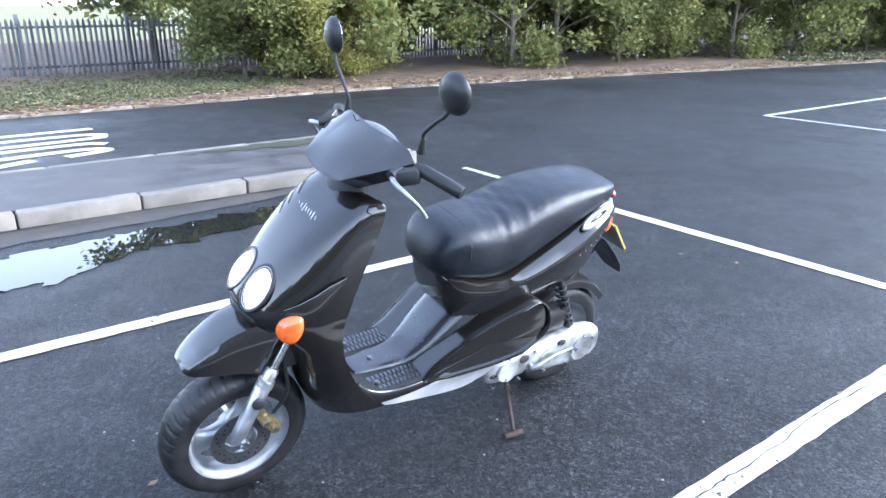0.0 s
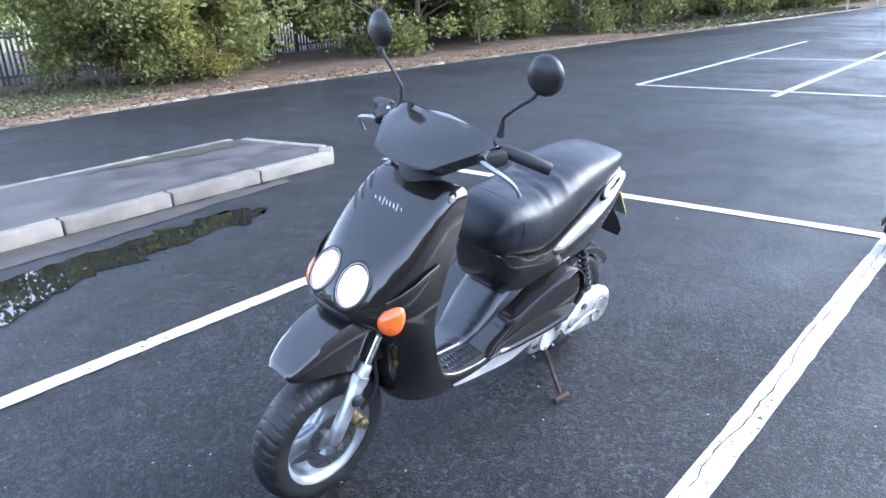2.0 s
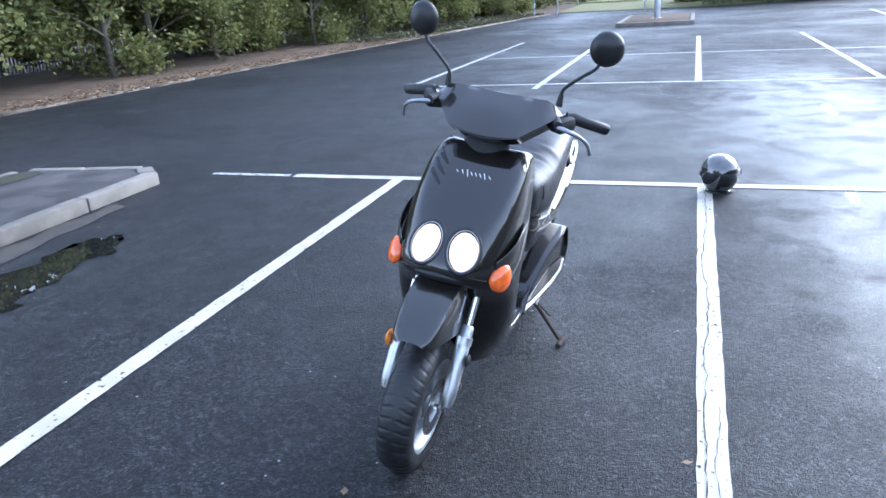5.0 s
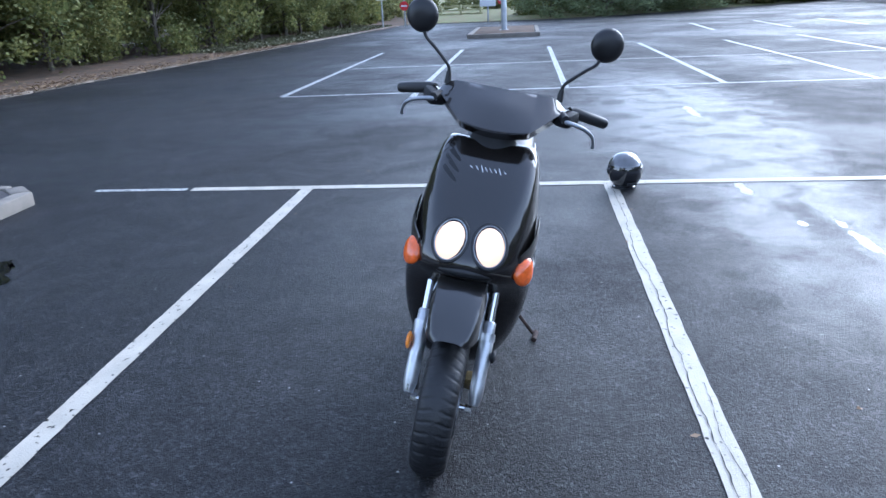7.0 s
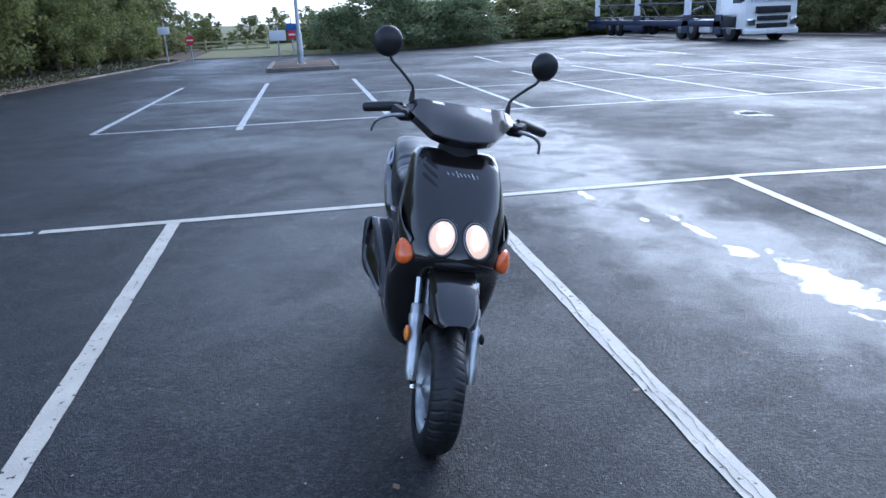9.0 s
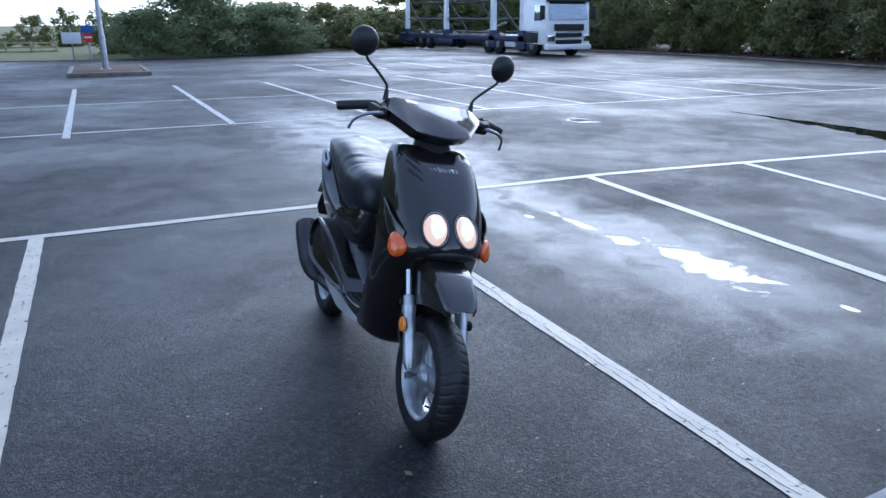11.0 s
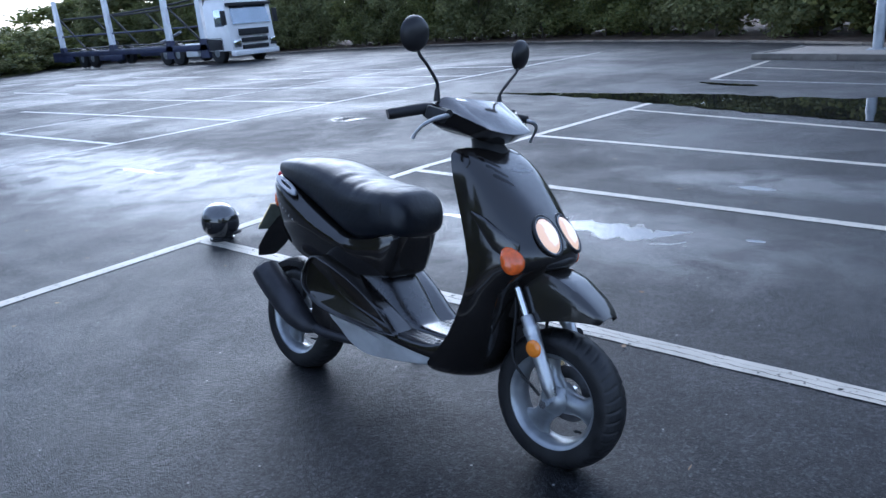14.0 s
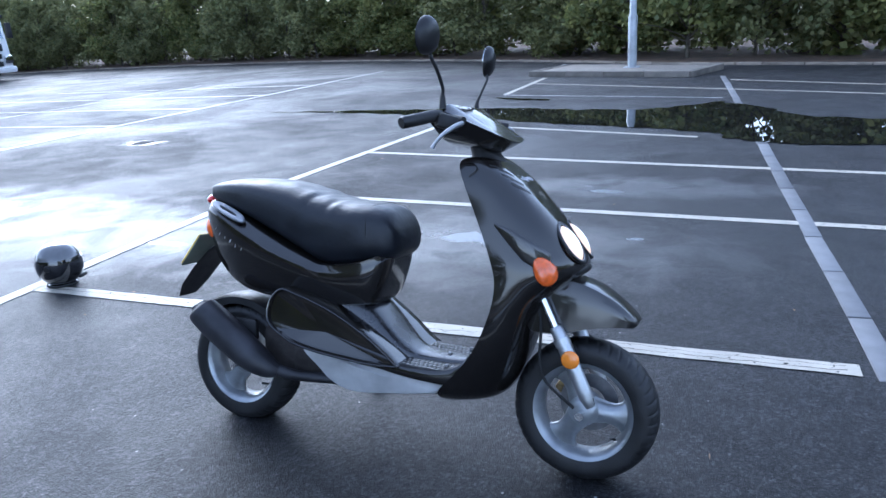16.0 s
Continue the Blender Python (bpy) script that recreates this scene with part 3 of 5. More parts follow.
# lamp islands
for cx, cy, lx, ly, turn, h in ((27.2, 3.45, 5.2, 2.25, 0, 0.13), (3.62, -11.75, 3.7, 1.75, -19, 0.12)):
    isl = thing("lamp_island", "kerbed island of pale concrete round a lamp post", "traffic island", "lamp islands", "structure")
    M = pose(cx, cy, 0, 0, 0, turn)
    bm = bmesh.new()
    g = gz(cx, cy)
    box(bm, (-lx / 2 + .08, -ly / 2 + .08, g - 0.04), (lx / 2 - .08, ly / 2 - .08, g + h - 0.02), 0.02, M)
    part("infill", bm, LITTER_SOIL if cx > 20 else KERB, isl)
    q = [(M @ Vector((sx * lx / 2, sy * ly / 2, 0))).xy for sx, sy in ((-1, -1), (1, -1), (1, 1), (-1, 1))]
    for i in range(4):
        kerbstones(q[i], q[(i + 1) % 4], h, isl)


def lamp_post(x, y, h=7.0):
    t = thing("lamp_post", "tall pale grey steel lamp post", "lamp post", "lamp posts", at=pose(x, y, gz(x, y) + 0.09))
    part("shaft", tube([(0, 0, 0), (0, 0, 1.1), (0, 0, 1.15), (0, 0, h)], [0.10, 0.10, 0.075, 0.055], 14), STEEL_GREY, t)
    bm = bmesh.new()
    box(bm, (-0.17, -0.17, 0), (0.17, 0.17, 0.025), 0.006)
    part("base_plate", bm, STEEL_GREY, t)
    part("arm", tube([(0, 0, h - 0.05), (0.25, 0, h + 0.12), (0.8, 0, h + 0.18)], 0.035, 10, steps=4), STEEL_GREY, t)
    part("lantern", ball((1.05, 0, h + 0.17), (0.35, 0.13, 0.07)), STEEL_GREY, t)


lamp_post(27.4, 3.5)
lamp_post(3.45, -12.0)


def sign(x, y, h, faces, turn=180):
    """faces: (kind, height, half width)."""
    t = thing("road_sign", "road sign on a grey steel post", "road sign", at=pose(x, y, gz(x, y) - 0.03, 0, 0, turn))
    part("post", tube([(0, 0, 0), (0, 0, h)], 0.04, 10), STEEL_GREY, t)
    for kind, z, w, colour in faces:
        bm = bmesh.new()
        if kind == "disc":
            bmesh.ops.create_cone(bm, cap_ends=True, segments=40, radius1=w, radius2=w, depth=0.02, matrix=pose(0.055, 0, z, 0, 90, 0))
            plate = part("plate", bm, colour, t, "round red no entry plate")
            bm = bmesh.new()
            box(bm, (0.068, -w * 0.72, z - w * 0.17), (0.078, w * 0.72, z + w * 0.17), 0.003)
            part("bar", bm, SIGN_WHITE, plate, "white bar")
        else:
            box(bm, (0.045, -w, z - w * 0.62), (0.07, w, z + w * 0.62), 0.01)
            part("plate", bm, colour, t, "rectangular plate")


sign(37.2, 8.7, 1.4, [("disc", 1.02, 0.22, SIGN_RED)])
sign(37.0, 9.8, 1.9, [("box", 1.50, 0.27, SIGN_WHITE)])
sign(38.0, 4.6, 1.5, [("box", 1.06, 0.40, SIGN_WHITE)])
sign(38.6, 3.9, 1.85, [("disc", 1.08, 0.23, SIGN_RED), ("box", 1.45, 0.27, SIGN_BLUE)])
gate = thing("field_fence", "rail fence at the end of the lane, sunlight put into its pale yellow", "fence", at=pose(50, 8.3, -0.42))
for i in range(5):
    bm = bmesh.new()
    box(bm, (-0.07, i * 1.3 - 2.6 - .06, 0), (0.07, i * 1.3 - 2.6 + .06, 0.85), 0.01)
    part("post", bm, RAIL, gate)
for z in (0.22, 0.46, 0.70):
    bm = bmesh.new()
    box(bm, (0.08, -2.75, z), (0.12, 2.75, z + 0.10), 0.01)
    part("rail", bm, RAIL, gate)


def gully(x, y):
    t = thing("gully_grate", "dark iron gully grate in the tarmac", "drain", "gullies", "structure", at=pose(x, y, gz(x, y)) @ Matrix.Diagonal((0.42, 0.42, 1, 1)))
    bm = bmesh.new()
    for i in range(7):
        box(bm, (-0.2, -0.21 + i * 0.07 - .018, -0.01), (0.2, -0.21 + i * 0.07 + .018, 0.006), 0.002)
    part("bars", bm, DARK, t)
    bm = bmesh.new()
    for s in (-1, 1):
        box(bm, (-0.26, s * 0.26 - .035, -0.01), (0.26, s * 0.26 + .035, 0.007), 0.003)
        box(bm, (s * 0.24 - .03, -0.22, -0.01), (s * 0.24 + .03, 0.22, 0.0065), 0.003)
    part("frame", bm, DARK, t)


gully(9.0, -2.8)
gully(21.0, -6.2)


# ---- verge, fence, hedges and trees ----
def ribbon(left, right, mat, name, label, category, z0=0.0, z1=0.0, steps=5):
    """A sheet between two lines in plan, with a little unevenness."""
    a, b = smooth_path(left, steps), smooth_path(right, steps)
    bm = bmesh.new()
    rows = []
    K = 10
    for p, q in zip(a, b):
        row = []
        for k in range(K + 1):
            u = k / K
            x, y = p[0] * (1 - u) + q[0] * u, p[1] * (1 - u) + q[1] * u
            row.append(bm.verts.new((x, y, gz(x, y) + z0 + (z1 - z0) * u + 0.06 * min(1, 4 * u) * noise.noise((x * .8, y * .8, 3.0)))))
        rows.append(row)
    for r, s in zip(rows, rows[1:]):
        for k in range(K):
            bm.faces.new((r[k], r[k + 1], s[k + 1], s[k]))
    bmesh.ops.recalc_face_normals(bm, faces=bm.faces)
    if sum(f.normal.z for f in bm.faces) < 0:
        bmesh.ops.reverse_faces(bm, faces=bm.faces)
    return solid(name, bm, mat, label, category, kind="structure", smooth=60)


N_EDGE = [(-60, 11.8), (-20, 12.1), (2.5, 12.45), (8, 12.6), (13, 12.1), (18, 11.5), (26, 10.6), (33, 9.8), (38, 9.2), (72, 8.9)]
N_BACK = [(x, 31) for x, y in N_EDGE]
ribbon(N_EDGE, N_BACK, LITTER_SOIL, "verge", "leaf-strewn soil and grass verge beside the tarmac", "verge", 0.02, 0.3)
S_EDGE = [(62, -22), (44, -24), (34, -24.8), (26, -24), (17, -21.8), (12, -19.6), (6.8, -16.6), (2.7, -13.8), (-1.3, -12), (-20, -5), (-60, 8)]
S_BACK = [(72, -40), (48, -40), (36, -40), (26, -40), (16, -39), (8, -38), (0, -38), (-4, -38), (-10, -38), (-30, -38), (-62, -38)]
ribbon(S_EDGE, S_BACK, LITTER_SOIL, "verge", "dark soil bank under the hedge", "verge", 0.02, 0.3)
E_EDGE = [(39.5, 9.2), (38.6, 4), (39, 0), (42, -5), (49, -13), (60, -22)]
E_BACK = [(73, 9), (73, 4), (73, 0), (73, -5), (73, -13), (73, -24)]
ribbon(E_EDGE, E_BACK, GRASS_SOIL, "verge", "grassy bank below the far trees", "verge", 0.03, 0.4)


def edging(path, parent, step, h, w, mat=None):
    pts = smooth_path(path, 8)
    for a, b in zip(pts, pts[1:]):
        kerbstones(a[:2], b[:2], h, parent, step, w, mat)


north_edge = thing("verge_kerb", "low weathered kerb edging of the verge, strewn with leaves", "kerb", kind="structure")
edging([(x, y + 0.05) for x, y in N_EDGE[1:9]], north_edge, 1.2, 0.04, 0.12, OLD_KERB)
south_edge = thing("verge_kerb", "low pale kerb edging below the hedge", "kerb", kind="structure")
edging([(x, y - 0.05) for x, y in S_EDGE[1:10]], south_edge, 1.2, 0.055, 0.12, OLD_KERB)


def flakes(n, place, size, seed, aspect=1.6):
    """Arrays of small four-cornered leaves."""
    r = np.random.RandomState(seed)
    c = place(r, n)
    n = len(c)
    d = r.normal(size=(n, 3))
    d[:, 2] *= 0.5
    d /= np.linalg.norm(d, axis=1)[:, None]
    e = np.cross(d, r.normal(size=(n, 3)))
    e /= np.linalg.norm(e, axis=1)[:, None]
    s = (size * r.uniform(0.6, 1.35, n))[:, None]
    v = np.stack([c - d * s * aspect / 2, c + e * s * 0.5, c + d * s * aspect / 2, c - e * s * 0.5], 1).reshape(-1, 3)
    return v, np.arange(4 * n).reshape(-1, 4)


def leaf_mesh(name, v, f, mat):
    me = bpy.data.meshes.new(name)
    me.from_pydata(v.tolist(), [], f.tolist())
    me.materials.append(mat)
    return me


def crown_places(blobs):
    """Leaves in shells of many overlapping clumps, with gaps between."""
    def place(r, n):
        b = np.array(blobs)
        w = b[:, 3] ** 2
        i = r.choice(len(b), n, p=w / w.sum())
        d = r.normal(size=(n, 3))
        d /= np.linalg.norm(d, axis=1)[:, None]
        rad = b[i, 3] * np.abs(r.normal(0.78, 0.36, n))
        return b[i, :3] + d * rad[:, None] * np.array([1, 1, 0.8])
    return place


def tree(seed, height, spread, low, leaves, size, mat, label, name="tree", category="tree", clumps=34):
    """A tapered trunk with limbs and a crown of leaves in clumps."""
    r = random.Random(seed)
    t = thing(name, label, category, "trees and shrubs round the car park")
    bend = [(0, 0, -0.1), (r.uniform(-.1, .1), r.uniform(-.1, .1), height * .3), (r.uniform(-.25, .25), r.uniform(-.25, .25), height * .62), (r.uniform(-.4, .4), r.uniform(-.4, .4), height * .92)]
    bm = tube(bend, [0.017 * height ** .9, 0.013 * height ** .9, 0.008 * height ** .9, 0.008], 9, steps=3)
    blobs = []
    for k in range(clumps):
        a, z = r.uniform(0, 2 * math.pi), low + (height - low) * (r.random() ** 0.85)
        u = (z - low) / (height - low)
        reach = spread * (0.55 + 0.65 * math.sin(math.pi * min(1, 0.18 + u * 0.78))) * r.uniform(0.35, 1.0)
        c = Vector((reach * math.cos(a), reach * math.sin(a), z))
        blobs.append((*c, spread * r.uniform(0.16, 0.36)))
        if k % 3 == 0:
            root = Vector((0, 0, max(0.2, z * 0.55)))
            tube([root, root.lerp(c, .5) + Vector((0, 0, .1)), c], [0.03, 0.02, 0.006], 6, bm, 2)
    part("trunk", bm, BARK, t)
    v, f = flakes(leaves, crown_places(blobs), size, seed)
    v[:, 2] = np.maximum(v[:, 2], 0.05)
    ob = new("crown", leaf_mesh("crown", v, f, mat))
    ob.parent = t
    return t


def plant(kinds, spots, seed):
    """Sets copies of a few trees out on the spots (x, y, scale)."""
    r = random.Random(seed)
    used = set()
    for x, y, s, *low in spots:
        k = r.choice(kinds)
        m = pose(x, y, gz(x, y), r.uniform(-3, 3), r.uniform(-3, 3), r.uniform(0, 360)) @ Matrix.Diagonal((s, s, s * r.uniform(.9, 1.15) * (low[0] if low else 1), 1))
        if k not in used:
            used.add(k)
            k.matrix_basis = m
        else:
            copy_thing(k, m)


LOOSE = "leafy young tree turning yellow in autumn, branches near the ground"
near_trees = [tree(11, 6.0, 1.8, 0.45, 22000, 0.078, LEAF, LOOSE, clumps=80), tree(12, 5.4, 1.7, 0.3, 20000, 0.076, LEAF, LOOSE, clumps=80), tree(13, 6.8, 1.9, 0.7, 22000, 0.080, LEAF, "tall dense green tree on the verge", clumps=90)]
back_trees = [tree(14, 6.4, 2.0, 0.6, 7000, 0.17, LEAF, "tall dense green tree behind the fence", clumps=46), tree(15, 7.2, 2.1, 0.7, 7000, 0.17, LEAF_DARK, "tall dense green tree behind the fence", clumps=46)]
bush = [tree(21, 4.4, 1.8, 0.5, 34000, 0.058, LEAF, "broad bush with yellow-green leaves beside the fence", "bush", "bush", 44), tree(22, 3.6, 1.5, 0.35, 26000, 0.058, LEAF_YELLOW, "bush with yellowing autumn leaves", "bush", "bush", 44)]
shrub = [tree(41, 4.6, 2.4, 0.1, 9000, 0.13, LEAF_GREY, "large rounded pale green shrub", "shrub", "bush", 70)]
hedge = [tree(31, 6.5, 2.6, 0.55, 8600, 0.165, LEAF_DARK, "dense dark green hedge tree reaching the ground", "hedge_tree", "tree", 70), tree(32, 5.6, 2.3, 0.5, 8200, 0.165, LEAF_DARK, "dense dark green hedge tree reaching the ground", "hedge_tree", "tree", 70), tree(33, 6.2, 2.4, 0.55, 8200, 0.16, LEAF, "dense hedge tree with some yellow leaves", "hedge_tree", "tree", 70)]
far_hedge = [tree(34, 6.4, 2.6, 0.1, 3700, 0.255, LEAF_DARK, "dense green tree behind the hedge", "hedge_tree", "tree", 60), tree(35, 6.0, 2.4, 0.1, 3700, 0.245, LEAF, "dense yellow-green tree beyond the car park", "hedge_tree", "tree", 60)]

def along(x, off, edge):
    return interp(x, sorted(edge)) + off


rr = random.Random(8)
plant(near_trees, [spot for spot in [(x, along(x, 3.1 + rr.uniform(-.6, .8), N_EDGE), rr.uniform(.8, 1.05)) for x in [7.6 + i * 1.55 + rr.uniform(-.4, .4) for i in range(20)] if not 10.4 < x < 12.6] if not 9.6 < spot[0] < 13.4], 1)
plant(back_trees, [(x, along(x, 6.8 + rr.uniform(-.6, .8), N_EDGE), rr.uniform(1.0, 1.25)) for x in [9.5 + i * 1.9 + rr.uniform(-.4, .4) for i in range(17)]], 5)
plant([tree(16, 6.6, 1.7, 1.35, 9000, 0.12, LEAF_DARK, "tall dense green tree behind the fence", clumps=60)], [(6.7, 20.6, 1.0), (8.7, 20.3, .95), (10.6, 20.5, 1.05)], 14)
plant(bush, [(7.0, 15.5, .85), (8.3, 15.1, .8), (9.4, 15.3, .75)], 2)
spots = []
for i in range(56):
    x = 64 - 92 * i / 55
    spots.append((x + rr.uniform(-.6, .6), along(x, -2.4 + rr.uniform(-.5, .5), S_EDGE), rr.uniform(.68, .82)))
plant(hedge, spots, 3)
plant(far_hedge, [(x + 1.0, y - 2.6, .86) for x, y, s in spots[::2]], 6)
plant(shrub, [(41.5, -1.6, .95, .76), (43.2, -4.2, 1.0, .74), (44.5, -6.6, .95, .76), (40.6, 1.4, .65, .85)], 10)
plant(far_hedge, [(52, -26, 1.2, .8), (55.5, -28, 1.25, .8), (59, -26, 1.25, .7), (62, -29, 1.3, .7), (48, -28, 1.1), (65, -25, 1.2, .65), (44, -28.5, 1.0)], 4)
BEYOND = [(58, -16.8), (61, -18.8), (58, -20), (55, -14.2), (56, -17.6), (46, -1.5), (45.5, 1.8), (50, -3), (48, -6), (53, -6), (56, -10), (60, -14), (64, -18), (52, -10), (57, -1), (62, -21)] + [(47 + k * 2.2, -8 - k * 2.6 + rr.uniform(-1, 1)) for k in range(7)]
plant(far_hedge, [(x, y, .85, (2.05 + .034 * math.hypot(x, y - 4.5)) / 6.3 / .85) for x, y in BEYOND], 12)
plant(far_hedge, [(62, 9, .5, .8), (64.5, 7, .5, .85), (66, 5, .55, .8), (63, 12.5, .6, .9), (68, 9.5, .55, .8), (67, 2, .6, .9)], 13)
plant(far_hedge, [(38.5, 12.9, .9), (41.5, 13.4, 1.0), (45, 14.4, 1.05), (49, 14.8, 1.0), (40, 12.2, .62), (43, 12.6, .66), (46.5, 12.2, .6), (50, 12.0, .55), (54, 12.2, .5), (37, 13.2, .8), (34.5, 14.4, .9), (60, 10.5, .42), (61, 7.5, .40), (60, 5, .42), (64, 3, .45), (66, 12, .5)], 7)
plant(far_hedge, [(-26, 17, 1.1), (-32, 18, 1.2), (-38, 16, 1.2), (-44, 12, 1.2), (-48, 7, 1.2), (-20, 20, 1.0), (-47, 1, 1.2), (-14, 21, .8)], 9)


def scatter_strip(path, width, n, size, seed, lift=0.03, off=0.0, aspect=1.6):
    """Leaves or blades strewn along an edge."""
    pts = np.array([p for p in smooth_path(path, 12)])
    seg = np.linalg.norm(np.diff(pts, axis=0), axis=1)
    cum = np.concatenate([[0], np.cumsum(seg)])

    def place(r, n):
        s = r.uniform(0, cum[-1], n)
        x, y = np.interp(s, cum, pts[:, 0]), np.interp(s, cum, pts[:, 1])
        o = off + np.abs(r.normal(size=n)) * width
        g = np.array([gz(p, q) for p, q in zip(x, y + o)])
        return np.stack([x, y + o, g + lift + r.uniform(0, .03, n) + np.maximum(0, o) * 0.02], 1)
    return flakes(n, place, size, seed, aspect)


def laid_flat(v):
    """Leaves lying on the ground."""
    q = v.reshape(-1, 4, 3)
    m = q[:, :, 2].mean(axis=1, keepdims=True)
    q[:, :, 2] = m + (q[:, :, 2] - m) * 0.3
    return q.reshape(-1, 3)


v, f = scatter_strip([(x, y) for x, y in N_EDGE[1:7]], 0.60, 13000, 0.05, 3, off=-0.12)
v = laid_flat(v)
tagged(new("fallen_leaves", leaf_mesh("fallen_leaves", v, f, LITTER)), "brown and yellow autumn leaves along the verge", "leaf litter", kind="stuff")
v, f = scatter_strip([(-3, 12.9), (3, 13.1), (7.5, 13.8)], 1.7, 34000, 0.024, 4, aspect=3.2)
tagged(new("grass", leaf_mesh("grass", v, f, BLADE)), "short damp grass on the verge", "grass", kind="stuff")
v, f = scatter_strip([(22, 11.6), (28, 10.8), (34, 10.1), (38.5, 9.6)], 0.9, 16000, 0.06, 5, aspect=2.6)
tagged(new("grass", leaf_mesh("grass", v, f, BLADE)), "short yellow-green grass strip by the lane", "grass", kind="stuff")
v, f = flakes(170, lambda r, n: np.stack([r.uniform(-2, 12, n), r.uniform(-2, 12, n), np.full(n, 0.012)], 1), 0.022, 9)
v[:, 2] = 0.006 + np.abs(v[:, 2] - 0.012) * 0.4
tagged(new("scattered_leaves", leaf_mesh("scattered_leaves", v, f, LITTER)), "few small fallen leaves and grit on tarmac", "leaf litter", kind="stuff")

# palisade fence
fence = thing("palisade_fence", "tall galvanised steel palisade fence with pointed pales", "fence", kind="structure")
bm = bmesh.new()
rings = []
for z, w in ((0, .029), (1.22, .029), (1.30, .004)):
    rings.append([(-w, 0.012, z), (-w * .35, 0.0, z), (w * .35, 0.0, z), (w, 0.012, z), (w * .35, 0.006, z), (-w * .35, 0.006, z)])
loft(rings, bm)
PALE = mesh_of("pale", bm, FENCE)
F0, F1 = Vector((-3, 18.2, -0.05)), Vector((27, 18.9, -0.05))
FN = 270
for i in range(FN):
    p = F0.lerp(F1, i / FN)
    o = new("pale", PALE)
    o.parent = fence
    o.matrix_basis = pose(p.x, p.y, p.z - 0.08 + rng.uniform(-.01, .01), 0, rng.uniform(-.5, .5), 3.5)
for z in (0.25, 1.05):
    part("rail", tube([F0 + Vector((0, .05, z)), F1 + Vector((0, .05, z))], 0.028, 6), FENCE, fence)
for i in range(15):
    p = F0.lerp(F1, i / 14)
    bm = bmesh.new()
    box(bm, (p.x - .04, p.y + .07, -0.3), (p.x + .04, p.y + .15, p.z + 1.3), 0.006)
    part("post", bm, FENCE, fence)


